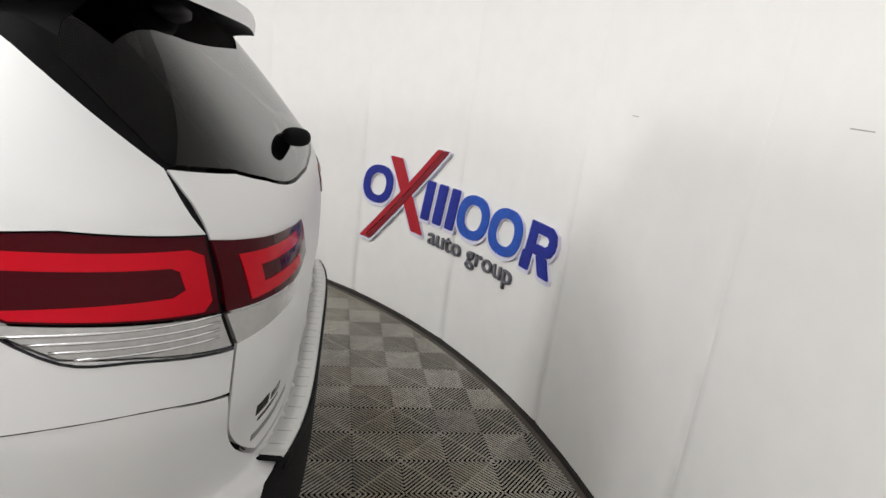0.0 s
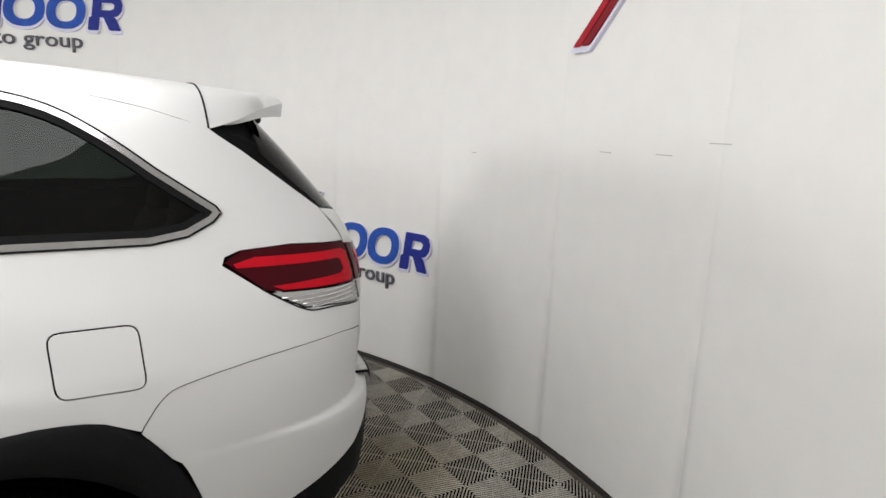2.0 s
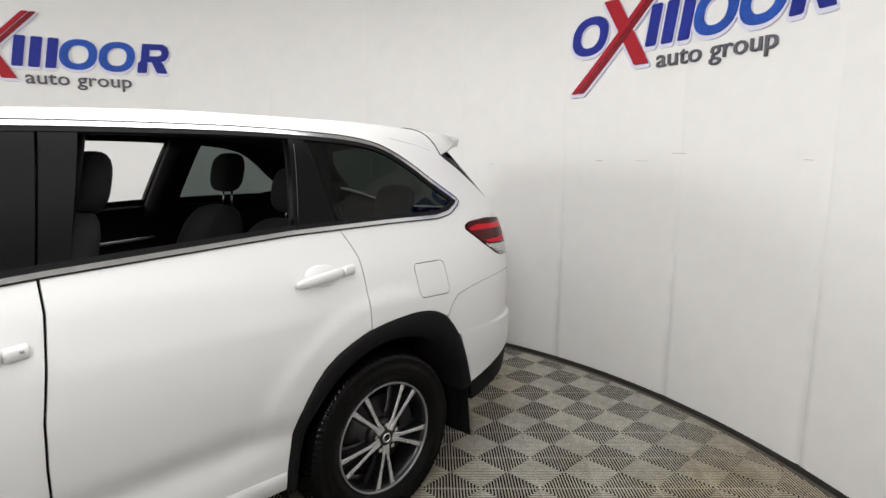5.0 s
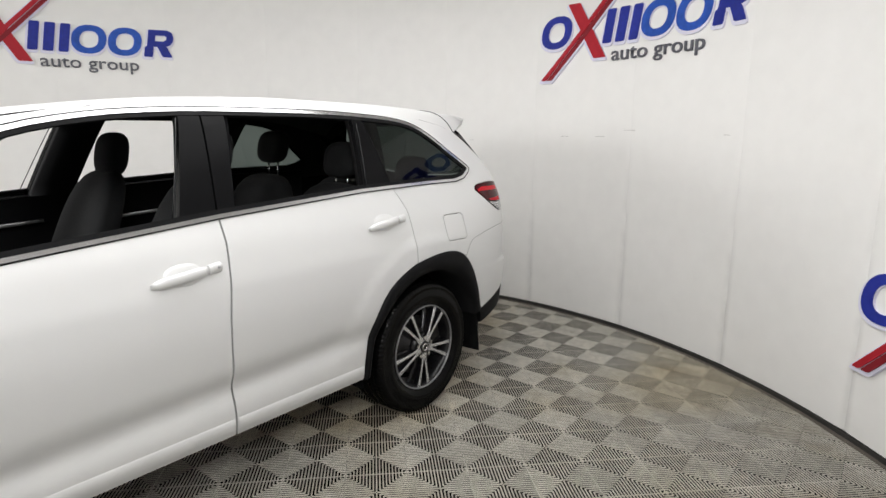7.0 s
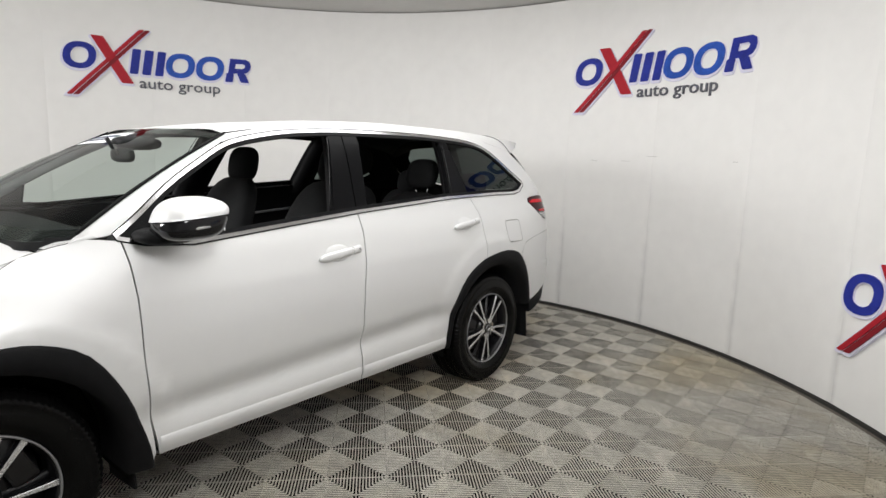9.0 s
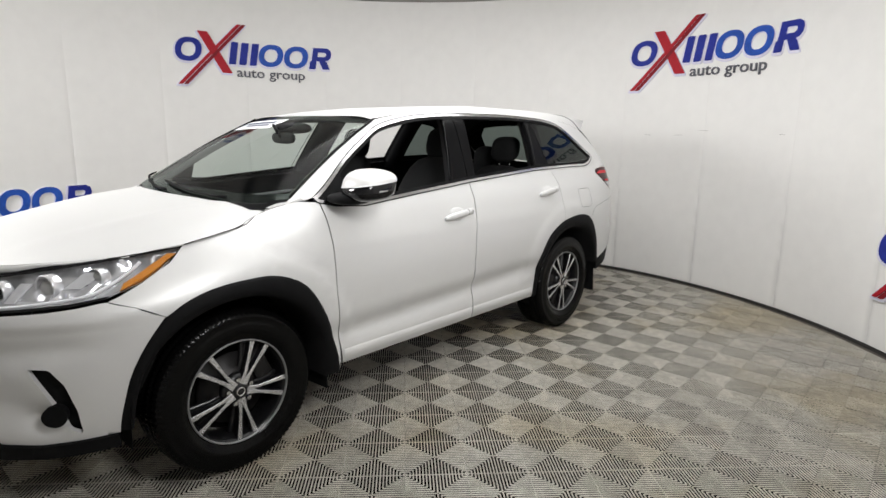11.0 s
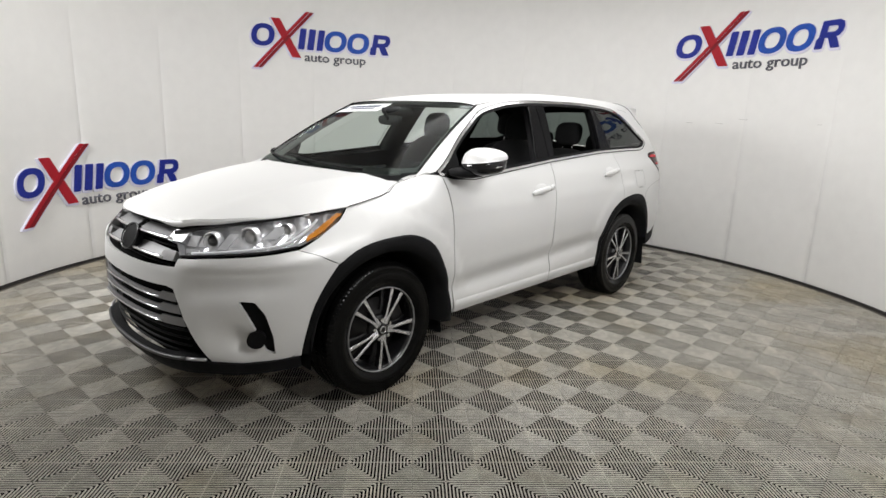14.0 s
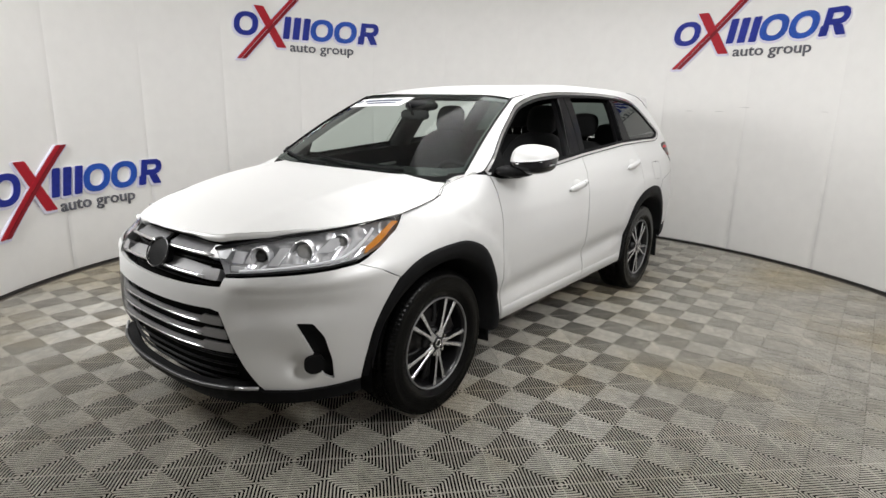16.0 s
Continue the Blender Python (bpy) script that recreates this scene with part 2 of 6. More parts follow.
def inside(p, loop):
    c = False
    j = len(loop) - 1
    for i in range(len(loop)):
        (xi, yi), (xj, yj) = loop[i], loop[j]
        if (yi > p[1]) != (yj > p[1]) and p[0] < (xj - xi) * (p[1] - yi) / (yj - yi) + xi:
            c = not c
        j = i
    return c


def oval(cx, cy, rx, ry, n=36, pw=2.3):
    out = []
    for k in range(n):
        a = 2 * math.pi * k / n
        c, s2 = math.cos(a), math.sin(a)
        out.append((cx + rx * math.copysign(abs(c) ** (2 / pw), c), cy + ry * math.copysign(abs(s2) ** (2 / pw), s2)))
    return out


def bar(a, b, w, cut=0.0):
    """A bar from a to b, w wide across u, with level ends."""
    return [(a[0] - w / 2, a[1]), (a[0] + w / 2, a[1]), (b[0] + w / 2, b[1]), (b[0] - w / 2, b[1])]


def grown(loop, g, du=-0.006, dv=-0.012):
    n = len(loop)
    area = sum(loop[i][0] * loop[(i + 1) % n][1] - loop[(i + 1) % n][0] * loop[i][1] for i in range(n))
    s2 = 1 if area > 0 else -1
    out = []
    for i in range(n):
        p0, p1, p2 = Vector(loop[i - 1]), Vector(loop[i]), Vector(loop[(i + 1) % n])
        n1 = Vector((p1.y - p0.y, p0.x - p1.x)).normalized() * s2
        n2 = Vector((p2.y - p1.y, p1.x - p2.x)).normalized() * s2
        m = n1 + n2
        m = m / max(0.35, m.length_squared / 2)
        out.append((p1.x + m.x * g + du, p1.y + m.y * g + dv))
    return out


def text_mesh(words, size):
    cu = bpy.data.curves.new("words", "FONT")
    cu.body, cu.size, cu.offset = words, size, 0.0009
    cu.resolution_u = 3
    ob = new("words", cu)
    bpy.context.view_layer.update()
    me = bpy.data.meshes.new_from_object(ob.evaluated_get(bpy.context.evaluated_depsgraph_get()))
    bpy.data.objects.remove(ob)
    return me


def softened(loop, r=0.012):
    """The loop with small round corners."""
    out = []
    for i in range(len(loop)):
        p0, p1, p2 = Vector(loop[i - 1]), Vector(loop[i]), Vector(loop[(i + 1) % len(loop)])
        a, b = p1 + (p0 - p1).normalized() * r, p1 + (p2 - p1).normalized() * r
        out += [tuple(a), tuple(a * 0.25 + p1 * 0.5 + b * 0.25), tuple(b)]
    return out


def leaned(loop):
    """The loop sheared a little to the right, as the sign's upright shapes lean."""
    return [(u + 0.16 * (v - 0.377), v) for u, v in loop]


def wall_sign(theta, z0):
    sign = tagged(new("wall_sign"), "red, blue and grey raised dealer sign on the white wall", "sign", group="signs on the wall")
    bowl = [(1.535, 0.345), (1.69, 0.345), (1.735, 0.362), (1.757, 0.395), (1.760, 0.435), (1.742, 0.478), (1.70, 0.50), (1.535, 0.50)]
    bowl_in = [(1.60, 0.397), (1.675, 0.397), (1.697, 0.41), (1.70, 0.436), (1.68, 0.450), (1.60, 0.450)]
    blue = [
        (oval(0.133, 0.380, 0.141, 0.128), [oval(0.133, 0.380, 0.076, 0.076)]),
        (softened(bar((0.625, 0.252), (0.625, 0.50), 0.078)), []),
        (softened(bar((0.742, 0.252), (0.742, 0.50), 0.082)), []),
        (softened(bar((0.860, 0.252), (0.860, 0.50), 0.078)), []),
        (oval(1.052, 0.377, 0.141, 0.127), [oval(1.052, 0.377, 0.076, 0.075)]),
        (oval(1.346, 0.376, 0.141, 0.127), [oval(1.346, 0.376, 0.076, 0.075)]),
        (softened(bar((1.556, 0.250), (1.556, 0.346), 0.078)), []),
        (bowl, [bowl_in]),
        (softened(bar((1.725, 0.252), (1.668, 0.348), 0.088)), []),
    ]
    for i, (outline, holes) in enumerate(blue):
        outline, holes = leaned(outline), [leaned(h) for h in holes]
        plate(grown(outline, 0.012), [grown(h, -0.004, -0.003, -0.005) for h in holes], theta, z0, -0.004, 0.014, M_LEDGE, "backing", sign)
        plate(outline, holes, theta, z0, 0.014, 0.02, M_LSKY if i in (4, 5) else M_LBLUE, "letter_shape", sign)
    red = [(bar((0.29, 0.586), (0.55, 0.150), 0.110), M_LRED), (bar((0.023, 0.0), (0.697, 0.695), 0.047), M_LRED), (bar((0.079, 0.0), (0.752, 0.695), 0.047), M_LMAROON)]
    for i, (outline, colour) in enumerate(red):
        outline = softened(outline, 0.010)
        plate(grown(outline, 0.012), [], theta, z0, -0.004, 0.016 + 0.004 * (i > 0), M_LEDGE, "backing", sign)
        plate(outline, [], theta, z0, 0.016 + 0.004 * (i > 0), 0.024 + 0.004 * (i > 0), colour, "letter_shape", sign)
    me = text_mesh("auto group", 0.152)
    ob = new("lettering", me)
    w = max(v.co.x for v in me.vertices)
    bm = bmesh.new()
    bm.from_mesh(me)
    bmesh.ops.triangulate(bm, faces=bm.faces)
    bmesh.ops.subdivide_edges(bm, edges=[e for e in bm.edges if e.calc_length() > 0.05], cuts=1)
    flat = [v for v in bm.verts]
    ret = bmesh.ops.extrude_face_region(bm, geom=bm.faces[:])
    newv = [g for g in ret["geom"] if isinstance(g, bmesh.types.BMVert)]
    for v in newv:
        v.co.z = 0.012
    sc = 0.795 / w
    for v in bm.verts:
        p = bent([(0.65 + v.co.x * sc, 0.118 + v.co.y)], theta, z0, 0.002 + v.co.z)[0]
        v.co = p
    bm.to_mesh(me)
    bm.free()
    me.materials.clear()
    me.materials.append(M_LGREY)
    ob.parent = sign
    return sign


scuffs = tagged(new("scuff_marks"), "short dark scratches on the white booth wall", "scratches")
for theta, z, w in ((173.7, 1.540, 0.07), (168.4, 1.541, 0.09), (164.2, 1.589, 0.10), (151.5, 1.556, 0.05), (188.5, 1.50, 0.04)):
    plate([(-w / 2, -0.0012), (w / 2, -0.0028), (w / 2, 0.0), (-w / 2, 0.0018)], [], theta, z, -0.001, 0.0012, M_SCRATCH, "scratch", scuffs)

for theta, z0 in ((262.31, 2.012), (220.9, 0.464), (177.48, 2.001), (134.9, 0.405), (304.79, 0.452), (94.0, 2.0)):
    wall_sign(theta, z0)


# ---- the car: materials ----
M_PAINT = mat("pearl_white_paint", (0.70, 0.70, 0.695), 0.44, metal=0.25, noise_scale=1.3, amount=0.012, coat=0.16, spec=0.35)
M_PAINT.node_tree.nodes["Principled BSDF"].inputs["Coat Roughness"].default_value = 0.3
M_BLACKPL = mat("black_moulded_plastic", (0.008, 0.008, 0.0085), 0.55, noise_scale=14, amount=0.2, spec=0.07, bump=0.25, bump_scale=420)
M_PILLAR = mat("black_pillar_film", (0.006, 0.006, 0.0065), 0.24, spec=0.05, noise_scale=9, amount=0.1)
M_GLOSSBLACK = mat("gloss_black", (0.006, 0.006, 0.007), 0.10, coat=0.15, spec=0.3)
M_CHROME = mat("satin_chrome", (0.72, 0.72, 0.73), 0.16, metal=1.0, noise_scale=8, amount=0.03)
M_SILVER = mat("silver_paint", (0.46, 0.46, 0.47), 0.32, metal=0.75, noise_scale=8, amount=0.04)
# Near-black base: the shade of gaps and hollows is put into the colour.
M_DARK = mat("cavity_shade_black", (0.005, 0.005, 0.005), 0.9, noise_scale=8, amount=0.3, spec=0.1)
M_RUBBER = mat("tyre_rubber", (0.003, 0.003, 0.003), 0.16, noise_scale=18, amount=0.3, spec=0.12, bump=0.03, bump_scale=200)
M_RIMDARK = mat("dark_grey_alloy", (0.008, 0.008, 0.009), 0.3, metal=0.3, noise_scale=10, amount=0.1, coat=0.2)
M_ALLOY = mat("machined_alloy", (0.64, 0.64, 0.65), 0.26, metal=0.75, noise_scale=30, amount=0.03)
M_DISC = mat("brake_steel", (0.022, 0.021, 0.021), 0.42, metal=0.7, noise_scale=25, amount=0.2)
M_RED = mat("deep_red_lens", (0.05, 0.001, 0.004), 0.08, noise_scale=8, amount=0.05, spec=0.1)
M_REDHOT = mat("bright_red_lens", (0.50, 0.004, 0.014), 0.10, noise_scale=8, amount=0.05, spec=0.1)
M_CLEARL = mat("clear_ribbed_lens", (0.38, 0.37, 0.36), 0.15, metal=0.3, noise_scale=12, amount=0.1, coat=1.0)
M_AMBER = mat("amber_lens", (0.62, 0.22, 0.015), 0.15, noise_scale=30, amount=0.12, coat=1.0)
M_FABRIC = mat("dark_grey_seat_cloth", (0.008, 0.0083, 0.009), 0.9, noise_scale=20, amount=0.2, bump=0.3, bump_scale=500)
M_INNER = mat("black_cabin_plastic", (0.008, 0.008, 0.009), 0.6, spec=0.25, noise_scale=12, amount=0.2)
M_GREYIN = mat("grey_cabin_trim", (0.20, 0.20, 0.20), 0.6, noise_scale=10, amount=0.1)
M_PAPER = mat("white_card", (0.82, 0.82, 0.84), 0.5, noise_scale=5, amount=0.03)
M_INK = mat("dark_blue_ink", (0.05, 0.06, 0.12), 0.5)
M_REFLECT = mat("bright_lamp_reflector", (0.82, 0.82, 0.84), 0.16, metal=0.7, noise_scale=22, amount=0.12)
# Pale, mostly diffuse base that paints bright reflections onto the chrome facets.
M_FACET = mat("painted_glint_facet", (0.86, 0.86, 0.88), 0.2, metal=0.35, noise_scale=40, amount=0.15)
M_BAR = mat("smoked_silver_paint", (0.27, 0.27, 0.275), 0.36, metal=0.6, noise_scale=8, amount=0.05)
M_LIP = mat("grey_lip_plastic", (0.045, 0.045, 0.046), 0.4, noise_scale=14, amount=0.2)
M_STEP = mat("white_ribbed_step_plate", (0.66, 0.66, 0.64), 0.3, noise_scale=9, amount=0.06)


def glass(name, color, rough=0.0, ior=1.52, rim=1.0):
    m = bpy.data.materials.new(name)
    m.use_nodes = True
    nt = m.node_tree
    nt.nodes.remove(nt.nodes["Principled BSDF"])
    tr = nt.nodes.new("ShaderNodeBsdfTransparent")
    tr.inputs[0].default_value = (*color, 1)
    gl = nt.nodes.new("ShaderNodeBsdfGlossy")
    gl.inputs["Roughness"].default_value = rough
    lw = nt.nodes.new("ShaderNodeLayerWeight")
    lw.inputs["Blend"].default_value = 0.5
    pw = nt.nodes.new("ShaderNodeMath")
    pw.operation = "POWER"
    pw.inputs[1].default_value = 5.0
    nt.links.new(lw.outputs["Facing"], pw.inputs[0])
    f0 = ((ior - 1) / (ior + 1)) ** 2
    fr = nt.nodes.new("ShaderNodeMath")
    fr.operation = "MULTIPLY_ADD"
    fr.inputs[1].default_value, fr.inputs[2].default_value = rim - f0, f0
    nt.links.new(pw.outputs[0], fr.inputs[0])
    mx = nt.nodes.new("ShaderNodeMixShader")
    nt.links.new(fr.outputs[0], mx.inputs[0])
    nt.links.new(tr.outputs[0], mx.inputs[1])
    nt.links.new(gl.outputs[0], mx.inputs[2])
    nt.links.new(mx.outputs[0], nt.nodes["Material Output"].inputs[0])
    return m


G_SHIELD = glass("green_tinted_glass", (0.62, 0.70, 0.66), ior=1.22, rim=0.55)
G_DARK = glass("dark_privacy_glass", (0.13, 0.155, 0.145), ior=1.45)
G_LENS = glass("clear_lamp_lens", (0.94, 0.95, 0.96))


# ---- the car: the body's surface ----
def spline(pts):
    """A smooth curve through (a, b) points, with no overshoot."""
    a = np.array([p[0] for p in pts], float)
    b = np.array([p[1] for p in pts], float)
    d = np.diff(b) / np.diff(a)
    m = np.concatenate([[d[0]], np.where(d[:-1] * d[1:] > 0, 2 * d[:-1] * d[1:] / (d[:-1] + d[1:] + 1e-12), 0), [d[-1]]])

    def f(x):
        x = min(max(x, a[0]), a[-1])
        i = min(max(int(np.searchsorted(a, x)) - 1, 0), len(a) - 2)
        h = a[i + 1] - a[i]
        t = (x - a[i]) / h
        return float((2 * t**3 - 3 * t**2 + 1) * b[i] + (t**3 - 2 * t**2 + t) * h * m[i] + (-2 * t**3 + 3 * t**2) * b[i + 1] + (t**3 - t**2) * h * m[i + 1])
    return f


DOOR_W = spline([(0.15, 0.86), (0.2, 0.885), (0.3, 0.915), (0.4, 0.936), (0.43, 0.938), (0.5, 0.940), (0.65, 0.953), (0.8, 0.958), (0.95, 0.948), (1.05, 0.925), (1.12, 0.903), (1.2, 0.866), (1.3, 0.82), (1.4, 0.772), (1.5, 0.72), (1.6, 0.66), (1.66, 0.60), (1.72, 0.45)])
FENDER_W = spline([(0.15, 0.86), (0.2, 0.885), (0.3, 0.915), (0.45, 0.938), (0.65, 0.953), (0.8, 0.958), (0.92, 0.952), (1.0, 0.928), (1.04, 0.905), (1.07, 0.875), (1.1, 0.835), (1.13, 0.79), (1.16, 0.745), (1.2, 0.68)])
NOSE = spline([(0.12, 2.16), (0.2, 2.24), (0.3, 2.34), (0.45, 2.375), (0.6, 2.365), (0.75, 2.355), (0.85, 2.322), (0.95, 2.268), (1.0, 2.23), (1.05, 2.175), (1.1, 2.10), (1.15, 2.0), (1.2, 1.9), (1.8, 1.9)])
TAIL = spline([(0.2, -2.37), (0.3, -2.42), (0.45, -2.485), (0.6, -2.498), (0.70, -2.494), (0.745, -2.482), (0.765, -2.442), (0.80, -2.440), (0.86, -2.444), (0.95, -2.455), (1.05, -2.456), (1.15, -2.446), (1.25, -2.415), (1.34, -2.35), (1.5, -2.22), (1.6, -2.13), (1.72, -2.03)])
TAIL_N = spline([(0.2, 4.2), (0.6, 4.4), (0.8, 4.6), (1.05, 4.8), (1.23, 5.4), (1.3, 6.0), (1.72, 6.0)])
NOSE_N = spline([(0.2, 2.7), (0.80, 2.7), (1.0, 2.3), (1.8, 2.3)])
NOSE_X = spline([(0.2, 1.3), (0.82, 1.3), (1.0, 1.02), (1.06, 1.0), (1.8, 1.0)])
TAIL_X = -1.4


def width_at(x, z):
    k = min(max((x - 0.80) / 0.5, 0), 1)
    k = k * k * (3 - 2 * k)
    w = DOOR_W(z) * (1 - k) + FENDER_W(z) * k
    if -1.15 < x < 1.05:
        e = min(1.0, (1.05 - x) / 0.35, (x + 1.15) / 0.35)
        zl = 0.515 + 0.06 * min(max((0.8 - x) / 1.6, 0), 1)
        w -= 0.022 * e * math.exp(-((z - zl) / 0.058) ** 2)
    # flares round the wheel arches
    if z > 0.45 and abs(x) < 1.62:
        k = min(max((0.665 - math.hypot(abs(x) - 1.395, z - 0.376)) / 0.07, 0), 1)
        w += 0.009 * k * k * (3 - 2 * k) * min(1, (1.62 - abs(x)) / 0.15) * min(1, (z - 0.45) / 0.15)
    return w


def side_y(x, z):
    w = width_at(x, z)
    nx = NOSE_X(z)
    if x > nx:
        u, n = (x - nx) / (NOSE(z) - nx), NOSE_N(z)
    elif x < TAIL_X:
        u, n = (TAIL_X - x) / (TAIL_X - TAIL(z)), TAIL_N(z)
    else:
        return w
    u = min(u, 0.99999)
    return w * (1 - u**n) ** (1 / n)


def S(off=0.0, side=1):
    """The map from the side view (x, z) to the body, off metres proud."""
    def f(a, b):
        return (a, side * (side_y(a, b) + off), b)
    return f


def front_phi(y=None, x=None, z=0.5):
    n, nx = NOSE_N(z), NOSE_X(z)
    if y is not None:
        return math.copysign(math.asin(min(1, abs(y) / width_at(1.5, z)) ** (n / 2)), y)
    return math.acos(min(1, max(0, (x - nx) / (NOSE(z) - nx))) ** (n / 2))


def FR(off=0.0):
    """The map from (turn round the nose, z) to the body."""
    def f(a, b):
        s2, c = math.sin(abs(a)), max(0.0, math.cos(a))
        n, nx = NOSE_N(b), NOSE_X(b)
        x = nx + (NOSE(b) - nx + off) * c ** (2 / n)
        w = width_at(min(x, 1.6), b) + off
        return (x, math.copysign(w * s2 ** (2 / n), a), b)
    return f


def rear_phi(y=None, x=None, z=0.5):
    n = TAIL_N(z)
    if y is not None:
        return math.copysign(math.asin(min(1, abs(y) / width_at(-1.6, z)) ** (n / 2)), y)
    return math.acos(min(1, max(0, (TAIL_X - x) / (TAIL_X - TAIL(z)))) ** (n / 2))


def RR(off=0.0):
    def f(a, b):
        n = TAIL_N(b)
        s2, c = math.sin(abs(a)), max(0.0, math.cos(a))
        x = TAIL_X - (TAIL_X - TAIL(b) + off) * c ** (2 / n)
        return (x, math.copysign((width_at(-1.6, b) + off) * s2 ** (2 / n), a), b)
    return f


def dense(loop, step):
    out = []
    for i, p in enumerate(loop):
        q = loop[(i + 1) % len(loop)]
        k = max(1, math.ceil(math.hypot(q[0] - p[0], q[1] - p[1]) / step))
        out += [(p[0] + (q[0] - p[0]) * j / k, p[1] + (q[1] - p[1]) * j / k) for j in range(k)]
    return out


def rounded(loop, r, n=4):
    """The loop with its corners cut round, by about r."""
    out = []
    m = len(loop)
    for i in range(m):
        p0, p1, p2 = Vector(loop[i - 1]), Vector(loop[i]), Vector(loop[(i + 1) % m])
        a = p1 + (p0 - p1).normalized() * min(r, (p0 - p1).length * 0.45)
        b = p1 + (p2 - p1).normalized() * min(r, (p2 - p1).length * 0.45)
        for k in range(n + 1):
            t = k / n
            q = a * (1 - t) ** 2 + p1 * 2 * t * (1 - t) + b * t * t
            out.append((q.x, q.y))
    return out


def curved(pts, n=4, closed=False):
    """A smooth line through the points."""
    out = []
    m = len(pts)
    for i in range(m - (0 if closed else 1)):
        p = [Vector(pts[(i + k) % m] if closed else pts[min(max(i + k, 0), m - 1)]) for k in (-1, 0, 1, 2)]
        for j in range(n):
            t = j / n
            q = 0.5 * ((2 * p[1]) + (p[2] - p[0]) * t + (2 * p[0] - 5 * p[1] + 4 * p[2] - p[3]) * t * t + (3 * p[1] - p[0] - 3 * p[2] + p[3]) * t**3)
            out.append(tuple(q))
    if not closed:
        out.append(tuple(pts[-1]))
    return out


def skin(loop, fn, material, name, parent, holes=(), step=0.05, thick=0.014, gap=0.003, label="", ystep=None, outward=None):
    """A panel: the loop (and holes) in a flat map, laid on the surface fn, with turned-in edges."""
    from mathutils.geometry import delaunay_2d_cdt
    if gap:
        loop = grown(loop, -gap, 0, 0)
        holes = [grown(h, gap, 0, 0) for h in holes]
    loops = [dense(loop, step * 0.6)] + [dense(h, step * 0.4) for h in holes]
    pts, edges = [], []
    for lp in loops:
        b = len(pts)
        pts += lp
        edges += [(b + i, b + (i + 1) % len(lp)) for i in range(len(lp))]
    arr = np.array(pts)
    sy = ystep or step
    x0, z0 = arr.min(0)
    x1, z1 = arr.max(0)
    for i in range(int((x1 - x0) / step) + 1):
        for j in range(int((z1 - z0) / sy) + 1):
            p = (x0 + (i + 0.5 + 0.11 * math.sin(7.1 * j + 3.3 * i)) * step, z0 + (j + 0.25 + 0.5 * (i % 2) + 0.11 * math.sin(5.7 * i + 2.9 * j)) * sy)
            if ((arr - p) ** 2).sum(1).min() < (0.3 * min(step, sy)) ** 2:
                continue
            if inside(p, loops[0]) and not any(inside(p, h) for h in loops[1:]):
                pts.append(p)
    vs, _, fs, *_ = delaunay_2d_cdt([Vector(p) for p in pts], edges, [], 0, 1e-7)
    fs2 = []
    for f in fs:
        c = (vs[f[0]] + vs[f[1]] + vs[f[2]]) / 3
        if inside(c, loops[0]) and not any(inside(c, h) for h in loops[1:]):
            fs2.append(tuple(f))
    P = np.array([fn(v[0], v[1]) for v in vs])
    F = np.array(fs2)
    N = np.zeros_like(P)
    fn2 = np.cross(P[F[:, 1]] - P[F[:, 0]], P[F[:, 2]] - P[F[:, 0]])
    ref = outward if outward is not None else P.mean(0) - np.array([P.mean(0)[0] * 0.75, 0, 0.75])
    if (fn2.sum(0) @ np.array(ref)) < 0:
        F = F[:, ::-1]
        fn2 = -fn2
    for k in range(3):
        np.add.at(N, F[:, k], fn2)
    N /= np.linalg.norm(N, axis=1, keepdims=True) + 1e-12
    h = 0.004
    A = np.array([np.subtract(fn(v[0] + h, v[1]), fn(v[0] - h, v[1])) for v in vs])
    B = np.array([np.subtract(fn(v[0], v[1] + h), fn(v[0], v[1] - h)) for v in vs])
    true = np.cross(A, B)
    true /= np.linalg.norm(true, axis=1, keepdims=True) + 1e-12
    if (true * N).sum() < 0:
        true = -true
    fits = (true * N).sum(1) > 0.6
    N[fits] = true[fits]
    seen, faces = set(), [tuple(int(i) for i in f) for f in F]
    for f in faces:
        for k in range(3):
            seen.add((f[k], f[(k + 1) % 3]))
    verts = [tuple(p) for p in P]
    if thick:
        top, low = {}, {}
        for a, b in list(seen):
            if (b, a) in seen:
                continue
            for i in (a, b):
                if i not in top:
                    top[i] = len(verts)
                    verts.append(tuple(P[i]))
                    low[i] = len(verts)
                    verts.append(tuple(P[i] - N[i] * thick))
            faces.append((top[b], top[a], low[a], low[b]))
    me = mesh_from(name, verts, faces, material, smooth=True)
    normals = [tuple(q) for q in N]
    extra = [Vector((0, 0, 0)) for _ in verts[len(N):]]
    for f in faces[len(F):]:
        p = [Vector(verts[i]) for i in f]
        q = (p[1] - p[0]).cross(p[2] - p[0])
        for i in f:
            extra[i - len(N)] += q
    normals += [tuple(q.normalized()) if q.length > 0 else (0, 0, 1) for q in extra]
    me.normals_split_custom_set_from_vertices(normals)
    ob = new(name, me)
    ob.parent = parent
    if label:
        tagged(ob, label)
    return ob


def both(loop, material, name, parent, off=0.0, **kw):
    """The same panel on the left and on the right side."""
    made = []
    for side in (1, -1):
        made.append(skin(loop, S(off, side), material, name, parent, outward=(0, side, 0), **kw))
    return made


